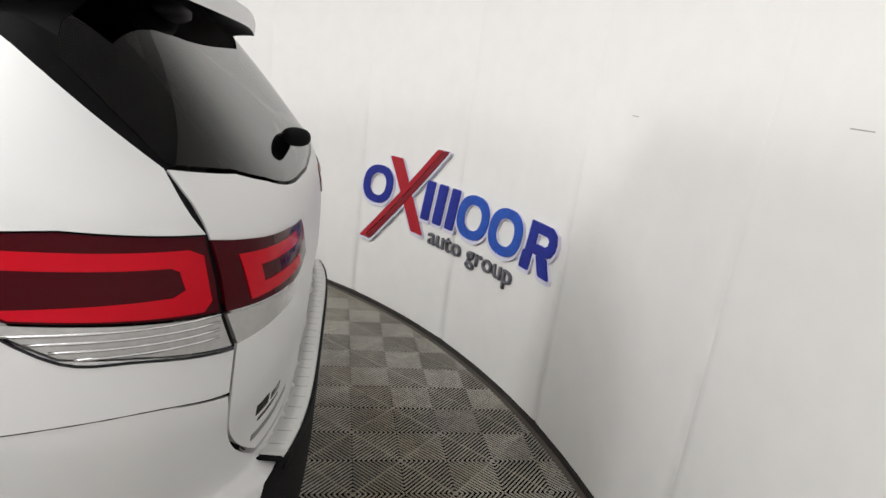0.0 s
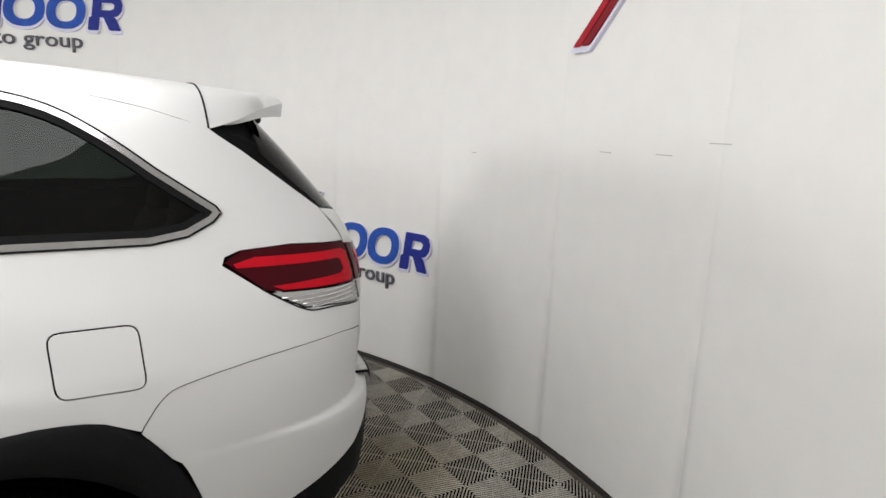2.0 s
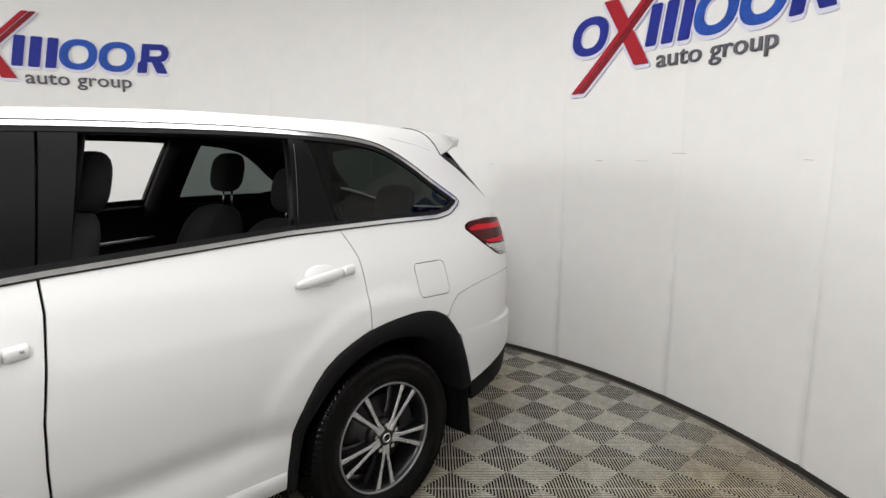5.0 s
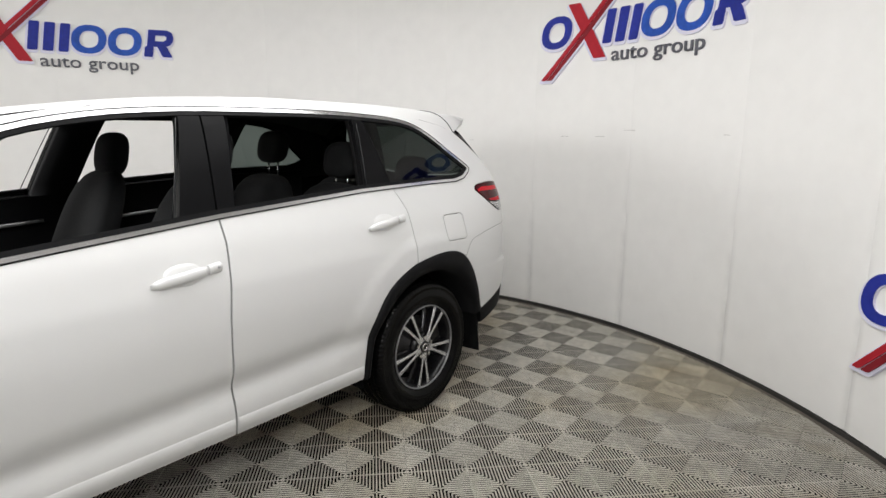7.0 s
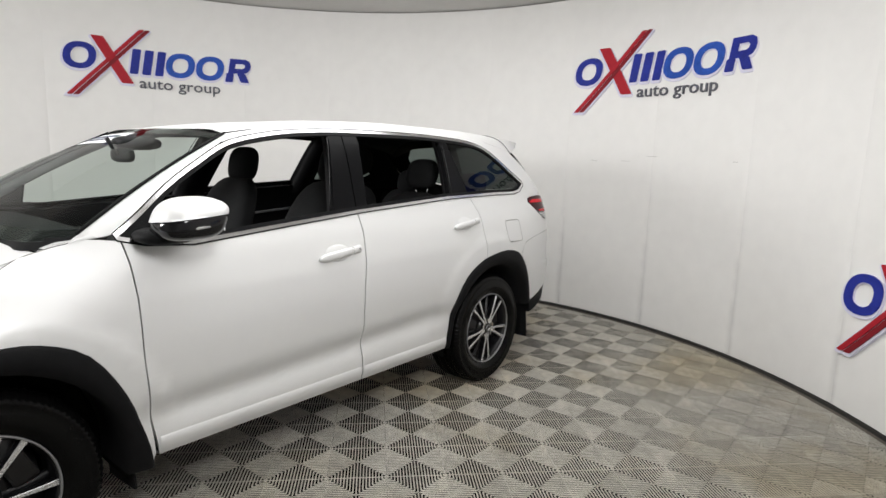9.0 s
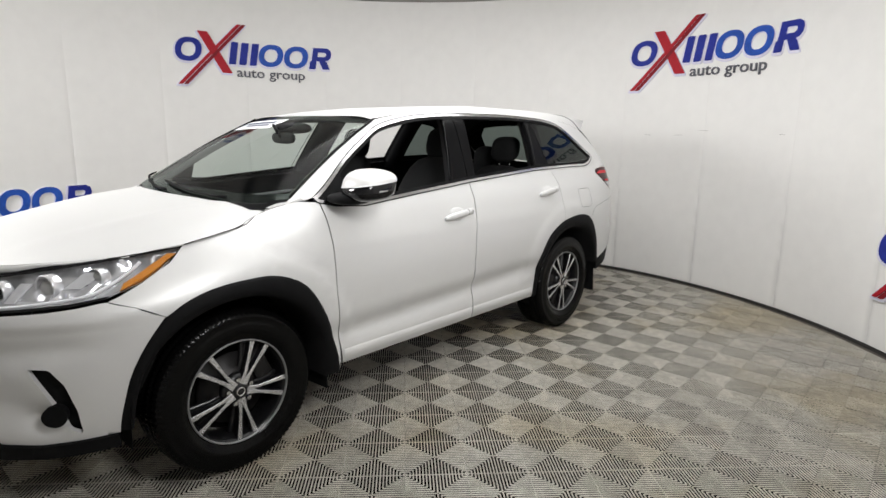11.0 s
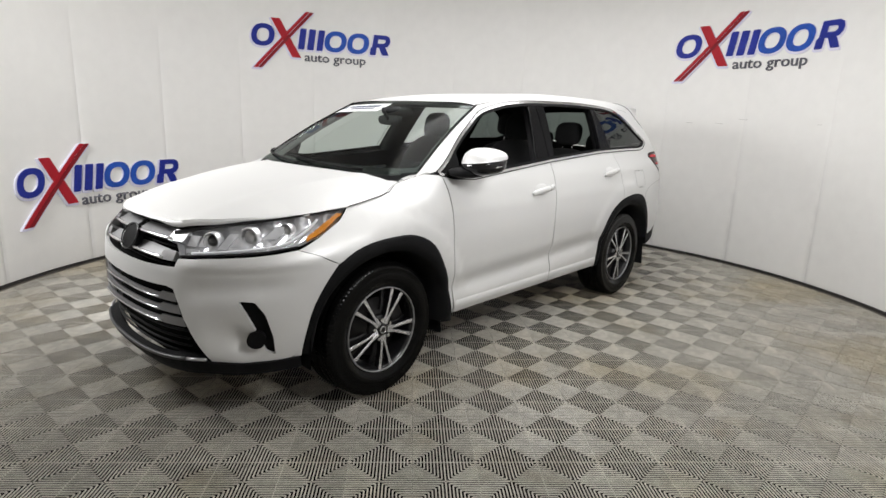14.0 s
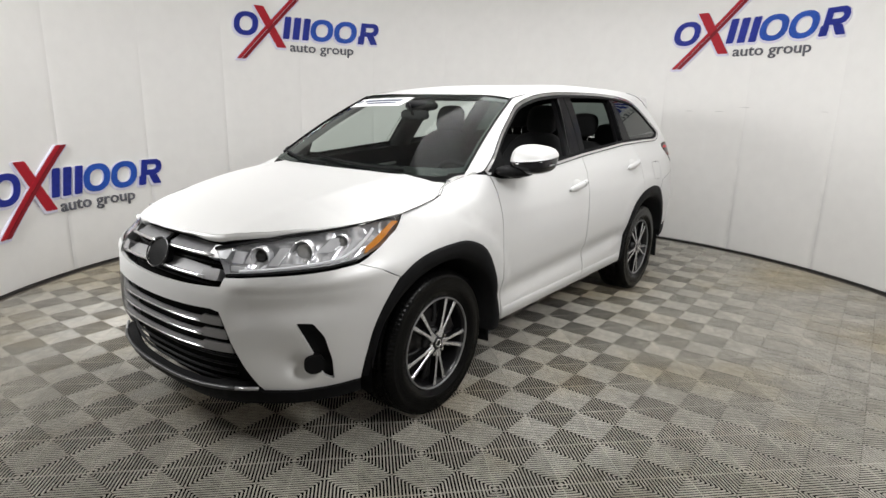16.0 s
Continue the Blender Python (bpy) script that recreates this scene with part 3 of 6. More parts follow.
def tube(points, r, material, name, parent, seg=8, label="", flat=1.0):
    """A bar of round section along the points."""
    verts, faces = [], []
    n = len(points)
    for i, p in enumerate(points):
        a, b = Vector(points[max(0, i - 1)]), Vector(points[min(n - 1, i + 1)])
        d = (b - a).normalized()
        up = Vector((0, 0, 1)) if abs(d.z) < 0.9 else Vector((1, 0, 0))
        u = d.cross(up).normalized()
        w = u.cross(d)
        rr = r[i] if isinstance(r, (list, tuple)) else r
        for k in range(seg):
            t = 2 * math.pi * k / seg
            verts.append(tuple(Vector(p) + u * (rr * math.cos(t) * flat) + w * (rr * math.sin(t))))
    for i in range(n - 1):
        for k in range(seg):
            j = (k + 1) % seg
            faces.append((i * seg + k, i * seg + j, (i + 1) * seg + j, (i + 1) * seg + k))
    faces.append(tuple(range(seg))[::-1])
    faces.append(tuple((n - 1) * seg + k for k in range(seg)))
    return part(name, mesh_from(name, verts, faces, material, smooth=True), material, parent, label)


def grid(rows, material, name, parent, label="", thick=0.0, flip=False):
    """A smooth sheet through rows of points, with its edges turned in where it has thickness."""
    n, m = len(rows), len(rows[0])
    verts = [tuple(p) for r in rows for p in r]
    faces = []
    for i in range(n - 1):
        for j in range(m - 1):
            f = (i * m + j, i * m + j + 1, (i + 1) * m + j + 1, (i + 1) * m + j)
            faces.append(f[::-1] if flip else f)
    if thick:
        bm = bmesh.new()
        vs = [bm.verts.new(v) for v in verts]
        for f in faces:
            bm.faces.new([vs[i] for i in f])
        bm.normal_update()
        low = [bm.verts.new(v.co - v.normal * thick) for v in vs]
        rim = [e for e in bm.edges if len(e.link_faces) == 1]
        idx = {v: i for i, v in enumerate(vs)}
        dup = {}
        for e in rim:
            for v in e.verts:
                if v not in dup:
                    dup[v] = bm.verts.new(v.co)
        for e in rim:
            a, b = e.verts
            lp = e.link_loops[0]
            if lp.vert is a:
                a, b = b, a
            bm.faces.new((dup[a], dup[b], low[idx[b]], low[idx[a]]))
        for f in faces:
            bm.faces.new([low[i] for i in f[::-1]])
        me = bpy.data.meshes.new(name)
        bm.to_mesh(me)
        bm.free()
        me.materials.append(material)
        me.polygons.foreach_set("use_smooth", [True] * len(me.polygons))
    else:
        me = mesh_from(name, verts, faces, material, smooth=True)
    return part(name, me, material, parent, label)


def box_bm(x0, x1, y0, y1, z0, z1, bevel=0.01, seg=2):
    bm = bmesh.new()
    bmesh.ops.create_cube(bm, size=1)
    for v in bm.verts:
        v.co = Vector(((x0 + x1) / 2 + v.co.x * (x1 - x0), (y0 + y1) / 2 + v.co.y * (y1 - y0), (z0 + z1) / 2 + v.co.z * (z1 - z0)))
    if bevel:
        bmesh.ops.bevel(bm, geom=bm.edges[:], offset=bevel, segments=seg, affect="EDGES", profile=0.6)
    return bm


def blob_bm(center, size, power=3.0, seg=20, rings=12, shear=0.0):
    """A rounded lump, squarer with a higher power."""
    bm = bmesh.new()
    bmesh.ops.create_uvsphere(bm, u_segments=seg, v_segments=rings, radius=1)
    for v in bm.verts:
        n = (abs(v.co.x) ** power + abs(v.co.y) ** power + abs(v.co.z) ** power) ** (1 / power)
        p = v.co / max(n, 1e-6)
        v.co = Vector((center[0] + p.x * size[0] + shear * p.z, center[1] + p.y * size[1], center[2] + p.z * size[2]))
    return bm


# ---- the car: panel outlines in the side view ----
def lifted(pts):
    """The points with the roof's rear half set a little higher."""
    out = []
    for x, z in pts:
        a, b = min(max((-0.35 - x) / 0.6, 0), 1), min(max((x + 1.98) / 0.35, 0), 1)
        k = min(max((z - 1.40) / 0.12, 0), 1)
        out.append((x, z + 0.011 * min(a, b) * k))
    return out


BELT = [(0.915, 1.183), (0.829, 1.162), (0.641, 1.150), (0.273, 1.180), (-0.261, 1.222), (-1.018, 1.266), (-1.5, 1.276), (-1.774, 1.277)]
DLO_REAR = [(-1.86, 1.292), (-1.925, 1.325), (-1.945, 1.345), (-1.935, 1.36)]
DLO_TOP = [(-1.80, 1.452), (-1.70, 1.522), (-1.58, 1.588), (-1.435, 1.62), (-1.24, 1.634), (-0.9, 1.645), (-0.35, 1.648), (-0.1, 1.635), (0.12, 1.612), (0.37, 1.560), (0.54, 1.475), (0.70, 1.378), (0.86, 1.255)]
DLO_TOP = lifted(DLO_TOP)
DLO = BELT + DLO_REAR + curved(DLO_TOP, 3) + [(0.922, 1.205)]
ARCH_R = curved([(-0.918, 0.345), (-0.925, 0.45), (-0.965, 0.62), (-1.075, 0.78), (-1.25, 0.868), (-1.42, 0.900), (-1.57, 0.902), (-1.69, 0.868), (-1.785, 0.762), (-1.855, 0.62), (-1.906, 0.482)], 3)
ARCH_F = curved([(0.852, 0.30), (0.885, 0.45), (0.955, 0.64), (1.065, 0.81), (1.206, 0.882), (1.345, 0.893), (1.508, 0.878), (1.643, 0.828), (1.738, 0.745), (1.816, 0.612), (1.852, 0.488), (1.868, 0.357)], 3)


def build_car():
    car = tagged(new("car"), "white pearl SUV with open side windows on the tiled floor", "car")
    # side panels
    gap_mid = [(-0.246, 1.222), (-0.246, 1.13), (-0.232, 1.0), (-0.213, 0.85), (-0.209, 0.72), (-0.215, 0.5), (-0.219, 0.345)]
    gap_front = [(0.905, 1.182), (0.896, 1.1), (0.890, 0.98), (0.884, 0.73), (0.862, 0.5), (0.835, 0.345)]
    gap_rear = [(-1.235, 1.270), (-1.262, 1.22), (-1.287, 1.16), (-1.293, 1.05), (-1.291, 0.88)]
    ia = max(i for i, p in enumerate(ARCH_R) if p[0] > -1.291)
    front_door = gap_front[::-1] + [(0.829, 1.160), (0.641, 1.148), (0.273, 1.178), (-0.246, 1.221)] + gap_mid[1:]
    doors = both(front_door, M_PAINT, "front_door", car, step=0.045, ystep=0.022, gap=0.004, label="white front door with chrome belt line")
    rear_door = gap_mid + [p for p in ARCH_R[:ia + 1]] + gap_rear[::-1] + [(-1.018, 1.264), (-0.5, 1.238)]
    rdoors = both(rear_door, M_PAINT, "rear_door", car, step=0.045, ystep=0.022, gap=0.004, label="white rear door with chrome belt line")
    fuel = rounded([(-1.552, 1.103), (-1.733, 1.103), (-1.745, 0.953), (-1.565, 0.957)], 0.028)
    qp = gap_rear + ARCH_R[ia + 1:22] + curved([(-1.722, 0.846), (-1.738, 0.870), (-1.775, 0.918), (-1.83, 0.944), (-2.03, 0.976), (-2.25, 0.985), (-2.362, 0.97)], 3)[1:]
    qp += [(-2.366, 1.05), (-2.25, 1.072), (-2.15, 1.083), (-2.05, 1.133), (-1.936, 1.215), (-1.944, 1.235), (-1.985, 1.249), (-2.13, 1.256), (-2.316, 1.242)]
    qp += [(-2.246, 1.342), (-2.14, 1.420), (-2.03, 1.503), (-1.962, 1.548), (-1.945, 1.562), (-1.80, 1.60), (-1.6, 1.633), (-1.435, 1.648), (-1.30, 1.656), (-1.24, 1.640), (-1.24, 1.636)]
    qp += [(-1.435, 1.622), (-1.58, 1.590), (-1.70, 1.524), (-1.80, 1.454), (-1.937, 1.361), (-1.948, 1.345), (-1.927, 1.323), (-1.86, 1.290), (-1.774, 1.275), (-1.5, 1.274)]
    qp = lifted(qp)
    for side in (1, -1):
        hole = [fuel] if side == 1 else []
        skin(qp, S(0, side), M_PAINT, "quarter_panel", car, holes=hole, step=0.03, gap=0.0008, outward=(0, side, 0))
    skin(fuel, S(0, 1), M_PAINT, "fuel_door", car, step=0.04, gap=0.003, outward=(0, 1, 0), label="white fuel filler door")
    ifr = max(i for i, p in enumerate(ARCH_F) if p[0] < 1.68)
    fender = gap_front[:-1] + [(0.846, 0.36), (0.858, 0.31)] + ARCH_F[1:ifr + 1] + [(1.694, 0.7965), (1.784, 0.8455), (1.874, 0.8785)]
    fender += [(1.832, 0.894), (1.748, 0.932), (1.631, 0.993), (1.565, 1.052), (1.449, 1.074), (1.329, 1.094), (1.270, 1.106), (1.200, 1.140), (1.10, 1.168), (1.0, 1.19)]
    both(fender, M_PAINT, "front_fender", car, step=0.04, gap=0.0018)
    # near-black sheet behind the gaps, standing in for the shade in them
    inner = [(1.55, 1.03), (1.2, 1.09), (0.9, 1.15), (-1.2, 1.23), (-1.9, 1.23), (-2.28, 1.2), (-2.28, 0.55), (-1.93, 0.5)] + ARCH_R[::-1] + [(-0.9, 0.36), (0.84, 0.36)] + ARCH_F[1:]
    both(inner, M_DARK, "gap_shade_sheet", car, off=-0.016, step=0.06, thick=0, gap=0)
    # sill mouldings
    for side in (1, -1):
        for a, b, nm in ((0.83, -0.212, "front"), (-0.226, -0.915, "rear")):
            pts = [(a + (b - a) * k / 12) for k in range(13)]
            rows = [[(x, side * (width_at(x, z) + o), z) for x in pts] for z, o in ((0.424, -0.001), (0.420, 0.0025), (0.39, 0.0035), (0.355, 0.002), (0.342, -0.012), (0.340, -0.06))]
            grid(rows, M_PAINT, "sill_moulding", doors[0 if side == 1 else 1] if nm == "front" else rdoors[0 if side == 1 else 1], flip=side == 1)
    # wheel arch trims and wells
    for side in (1, -1):
        for arch, cx in ((ARCH_F, 1.395), (ARCH_R, -1.395)):
            rows = [[], [], [], [], [], []]
            for i, (x, z) in enumerate(arch):
                dx, dz = x - cx, z - 0.376
                d = math.hypot(dx, dz)
                y = side_y(x, z)
                ri = min(0.447, d - 0.035)
                ux, uz = dx / d, dz / d
                y0 = side_y(cx + ux * ri, 0.376 + uz * ri)
                yo = max(y, y0)
                for r, (q, yy) in zip(rows, ((d + 0.002, y - 0.01), (d + 0.001, y + 0.008), (d - 0.012, y + 0.014), ((d + ri) / 2, (y + yo) / 2 + 0.016), (ri, y0 + 0.010), (ri - 0.002, 0.68))):
                    r.append((cx + ux * q, side * yy, 0.376 + uz * q))
            grid(rows, M_BLACKPL, "wheel_arch_trim", car, "black plastic wheel arch moulding", flip=(side == 1) == (cx > 0))
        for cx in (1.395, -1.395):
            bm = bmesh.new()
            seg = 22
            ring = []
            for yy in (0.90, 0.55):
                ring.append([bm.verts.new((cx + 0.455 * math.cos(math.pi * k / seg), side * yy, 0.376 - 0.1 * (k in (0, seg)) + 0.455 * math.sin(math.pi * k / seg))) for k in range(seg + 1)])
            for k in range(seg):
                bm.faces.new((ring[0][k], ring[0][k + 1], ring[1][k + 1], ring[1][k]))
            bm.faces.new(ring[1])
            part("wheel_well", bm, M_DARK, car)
    return car, doors, rdoors


car, front_doors, rear_doors = build_car()


# ---- the car: hood, roof, glass, pillars ----
HOOD_C = spline([(1.0, 1.193), (1.1, 1.190), (1.25, 1.182), (1.5, 1.162), (1.8, 1.120), (2.0, 1.078), (2.1, 1.048), (2.2, 1.012), (2.27, 0.984), (2.33, 0.945)])


def hood_z(x, y):
    k = min(1, max(0, (x - 1.1) / 0.7))
    z = HOOD_C(x + 0.33 * y * y * k) - (0.07 + 0.015 * k) * (abs(y) / 0.835) ** (2.4 + 1.7 * (1 - k))
    return z + 0.006 * math.exp(-((abs(y) - 0.40 - 0.12 * (2.2 - x)) / 0.05) ** 2)


HOOD_HALF = [(2.272, 0.0), (2.262, 0.15), (2.235, 0.29), (2.205, 0.372), (2.07, 0.523), (1.926, 0.655), (1.75, 0.768), (1.57, 0.826), (1.45, 0.835), (1.34, 0.829), (1.292, 0.815), (1.25, 0.788), (1.20, 0.764), (1.135, 0.740)]
COWL = [(1.185, 0.62), (1.235, 0.40), (1.258, 0.2), (1.265, 0.0)]
hood_loop = HOOD_HALF + COWL + [(x, -y) for x, y in COWL[-2::-1]] + [(x, -y) for x, y in HOOD_HALF[:0:-1]]
hood = skin(hood_loop, lambda x, y: (x, y, hood_z(x, y)), M_PAINT, "hood", car, step=0.03, gap=0.0008, thick=0.006, outward=(0, 0, 1), label="white hood with raised side lines")

def fine_line(pts, step):
    """The open line with points at most step apart."""
    out = []
    for p, q in zip(pts, pts[1:]):
        k = max(1, math.ceil(math.hypot(q[0] - p[0], q[1] - p[1]) / step))
        out += [(p[0] + (q[0] - p[0]) * j / k, p[1] + (q[1] - p[1]) * j / k) for j in range(k)]
    return out + [pts[-1]]


# rolled front edge of the hood, down to the lamps and the grille
DROP = spline([(0.0, 0.008), (0.2, 0.012), (0.36, 0.030), (0.5, 0.024), (0.65, 0.009), (0.78, 0.004)])
lip_rows = [[], [], [], []]
front_edge = [p for p in HOOD_HALF if p[0] > 1.70]
front_edge = [(x, -y) for x, y in front_edge[:0:-1]] + front_edge
for x, y in fine_line(front_edge, 0.03):
    z, d = hood_z(x, y) - 0.0005, DROP(abs(y))
    for r, (q, w) in zip(lip_rows, ((-0.003, 0), (0.004, 0.25), (0.007, 0.65), (0.005, 1))):
        r.append((x + q, y * (1 + q), z - d * w))
grid(lip_rows, M_PAINT, "hood_lip", hood)

RAIL = spline(lifted([(-1.96, 1.555), (-1.8, 1.60), (-1.6, 1.630), (-1.435, 1.645), (-1.24, 1.658), (-0.9, 1.664), (-0.35, 1.664), (-0.1, 1.652), (0.12, 1.630), (0.30, 1.594), (0.40, 1.568)]))
CROWN = spline([(-2.25, 1.672), (-2.1, 1.688), (-1.96, 1.698), (-1.5, 1.718), (-0.9, 1.721), (-0.35, 1.700), (0.0, 1.667), (0.2, 1.637), (0.33, 1.618), (0.45, 1.588)])


def roof_row(x, xe, zb, zc, yb, n=26, p=7.0):
    row = []
    for k in range(-n, n + 1):
        s2 = math.sin(math.pi / 2 * k / n)
        row.append((x + (xe - x) * abs(s2) ** 2.2, yb * s2, zb + (zc - zb) * (1 - abs(s2) ** p)))
    return row


rows = []
for k in range(33):
    x = 0.345 + (-1.945 - 0.345) * k / 32
    xe = x + 0.02 * max(0, 1 - k / 6)
    zb = RAIL(xe)
    rows.append(roof_row(x, xe, zb, CROWN(x), side_y(xe, zb)))
roof = grid(rows, M_PAINT, "roof", car, "white roof panel", flip=True)


def soften(ob, rows, yb_of):
    """Turns a roof sheet's shading over to that of the body side towards its edges."""
    if sum(p.normal.z for p in ob.data.polygons) < 0:
        ob.data.flip_normals()
    ob.data.update()
    out = []
    base = [v.normal.copy() for v in ob.data.vertices]
    m = len(rows[0])
    for i, r in enumerate(rows):
        for j, p in enumerate(r):
            q = base[i * m + j]
            q = q if q.z > 0 else -q
            w = abs(2 * j / (m - 1) - 1)
            x, z = r[0][0], r[0][2]
            dz = (side_y(x, z + 0.004) - side_y(x, z - 0.004)) / 0.008
            dx = (side_y(x + 0.004, z) - side_y(x - 0.004, z)) / 0.008
            n = Vector((-dx, 1.0, -dz)).normalized()
            if p[1] < 0:
                n.y = -n.y
            s2 = abs(p[1]) / max(1e-6, yb_of(i))
            k = min(1, max(0, (s2 - 0.72) / 0.28))
            out.append(tuple(q.lerp(n, 0.85 * k * k * (3 - 2 * k)).normalized()))
    ob.data.normals_split_custom_set_from_vertices(out)


soften(roof, rows, lambda i: abs(rows[i][0][1]))
# door frame tops, between the window trim and the roof
for side in (1, -1):
    rws = [[], [], []]
    for k in range(25):
        x = 0.40 - 1.78 * k / 24
        zt = float(np.interp(x, [p[0] for p in DLO_TOP], [p[1] for p in DLO_TOP]))
        for r, w in zip(rws, (0.0, 0.5, 1.0)):
            z = zt + 0.002 + (RAIL(x) + 0.004 - zt) * w
            r.append((x, side * (side_y(x, z) - 0.001), z))
    grid(rws, M_PAINT, "roof_rail", car, flip=side == -1)

# windscreen
SH_B = [(1.040, 0.790, 1.192), (1.150, 0.68, 1.180), (1.212, 0.45, 1.177), (1.242, 0.22, 1.175), (1.25, 0.0, 1.174)]
SH_T = [(0.352, 0.634, 1.593), (0.355, 0.52, 1.602), (0.355, 0.33, 1.611), (0.36, 0.16, 1.616), (0.36, 0.0, 1.618)]


def shield_point(u, v, off=0.0):
    """u from -1 (right) to 1 (left), v from 0 (base) to 1 (top)."""
    i = (1 - abs(u)) * 4
    k = min(int(i), 3)
    t = i - k
    b = Vector(SH_B[k]).lerp(Vector(SH_B[k + 1]), t)
    c = Vector(SH_T[k]).lerp(Vector(SH_T[k + 1]), t)
    p = b.lerp(c, v)
    bulge = 0.035 * math.sin(math.pi * v) * (0.5 + 0.5 * (1 - u * u)) + off
    p += Vector((0.52, 0, 0.85)) * bulge
    return (p.x, math.copysign(p.y, u), p.z)


rows = [[shield_point(-1 + 2 * j / 32, i / 12) for j in range(33)] for i in range(13)]
shield = grid(rows, G_SHIELD, "windscreen", car, "green-tinted windscreen with a card behind it")
shield.visible_shadow = False
# black ceramic border of the windscreen
brow = [[shield_point(-1 + 2 * j / 32, v, -0.003) for j in range(33)] for v in (0.93, 0.965, 1.0)]
grid(brow, M_GLOSSBLACK, "windscreen_border", car)
for sgn in (1, -1):
    grid([[shield_point(sgn * u, i / 12, -0.003) for i in range(13)] for u in (0.955, 0.98, 1.0)], M_GLOSSBLACK, "windscreen_border", car)
grid([[shield_point(-1 + 2 * j / 32, v, -0.003) for j in range(33)] for v in (0.0, 0.04, 0.075)], M_GLOSSBLACK, "windscreen_border", car)
# cowl
cow = []
for w in (0, 0.5, 1):
    row = []
    for j in range(33):
        u = -1 + 2 * j / 32
        p = Vector(shield_point(u, 0.0))
        row.append((p.x + 0.008 * w + 0.03 * w * (abs(u) < 0.97), p.y, p.z - 0.004 - 0.028 * w))
    cow.append(row)
grid(cow, M_BLACKPL, "cowl", car)

# pillars at the windscreen
for side in (1, -1):
    outer = curved([(0.37, 1.560), (0.54, 1.475), (0.70, 1.378), (0.86, 1.255), (0.922, 1.205), (1.0, 1.188)], 4)
    outer = [(0.42, 1.545)] + [p for p in outer if p[0] > 0.43]
    rows = [[], [], [], [], []]
    n = len(outer)
    for i, (x, z) in enumerate(outer):
        a = Vector((x, side_y(x, z) - 0.001, z))
        v = 1 - i / (n - 1)
        b = Vector(shield_point(1.0, v * 1.0))
        b.z -= 0.002
        for r, w in zip(rows, (0, 0.25, 0.5, 0.75, 1)):
            p = a.lerp(b, w) + Vector((0.15, 0.9, 0.3)) * 0.006 * math.sin(math.pi * w) * min(1, (n - 1 - i) / 4)
            r.append((p.x, side * p.y, p.z))
    for r, w in zip(rows, (0, 0.25, 0.5, 0.75, 1)):
        p = Vector((1.03, side_y(1.03, 1.16) - 0.02, 1.160)).lerp(Vector((1.065, 0.80, 1.166)), w)
        r.append((p.x, side * p.y, p.z))
    grid(rows, M_PAINT, "windscreen_pillar", car, flip=side == -1)
    # corner between the pillar's head and the roof
    rr = []
    for w in range(7):
        xe = 0.42 + (0.325 - 0.42) * w / 6
        rr.append((xe, side * side_y(xe, RAIL(xe)), RAIL(xe)))
    col = [[rows[k][0] for k in range(5)]]
    roofedge = []
    for k in range(5):
        s2 = 1 - 0.06 * k / 4
        x, xe = 0.345, 0.365
        zb = RAIL(xe)
        roofedge.append((x + (xe - x) * s2**2.2, side * side_y(xe, zb) * s2, zb + (CROWN(x) - zb) * (1 - s2**7)))
    grid([col[0], roofedge], M_PAINT, "pillar_head", car, flip=side == 1)

# fender tops beside the hood and the windscreen
def fine(pts, n):
    out = [(p[0] + (q[0] - p[0]) * j / n, p[1] + (q[1] - p[1]) * j / n) for p, q in zip(pts, pts[1:]) for j in range(n)]
    return out + [pts[-1]]


for side in (1, -1):
    A = [(1.56, 0.828), (1.45, 0.835), (1.34, 0.829), (1.292, 0.815), (1.25, 0.788), (1.20, 0.764), (1.135, 0.740)]
    A3 = [(x, y + 0.003, hood_z(x, y) - 0.003) for x, y in A] + [(1.085, 0.768, 1.172), (1.045, 0.797, 1.181), (0.99, 0.792, 1.214)]
    B = [(1.565, 1.052), (1.449, 1.074), (1.37, 1.087), (1.329, 1.094), (1.27, 1.106), (1.235, 1.123), (1.18, 1.1455), (1.10, 1.168), (1.04, 1.181), (0.97, 1.193)]
    A3 = [(x, y + 0.0008, hood_z(x, y) - 0.0005) for x, y in fine(A, 5)] + A3[len(A):]
    tube([(x, side * (y + 0.0004), hood_z(x, y) - 0.0012) for x, y in fine(A, 5)], 0.0022, M_BLACKPL, "hood_seam", car, seg=6)
    B = fine(B[:len(A)], 5) + B[len(A):]
    B3 = [(x, side_y(x, z) - 0.001, z) for x, z in B]
    rows = []
    for a, b in zip(A3, B3):
        a, b = Vector(a), Vector(b)
        rows.append([tuple(Vector((q.x, side * q.y, q.z))) for q in (a.lerp(b, w) + Vector((0, 0.004, 0.002)) * math.sin(math.pi * w) for w in (0, 0.25, 0.5, 0.75, 1))])
    grid(rows, M_PAINT, "fender_top", car, flip=side == -1)
    n0 = len(fine(A, 5)) - 1
    low = A3[n0:-1]
    up = [shield_point(1.0 - 0.15 * (1 - k / (len(low) - 1)), 0.012, 0.002) for k in range(len(low))]
    foot = [tuple(Vector(a).lerp(Vector(b), 0.3)) for a, b in zip(low, up)]
    grid([[(x, side * y, z + 0.001) for x, y, z in low], [(x, side * y, z + 0.002) for x, y, z in foot]], M_PAINT, "fender_corner", car, flip=side == 1)
    grid([[(x, side * y, z + 0.0015) for x, y, z in foot], [(x, side * y, z) for x, y, z in up]], M_BLACKPL, "cowl_end", car, flip=side == 1)

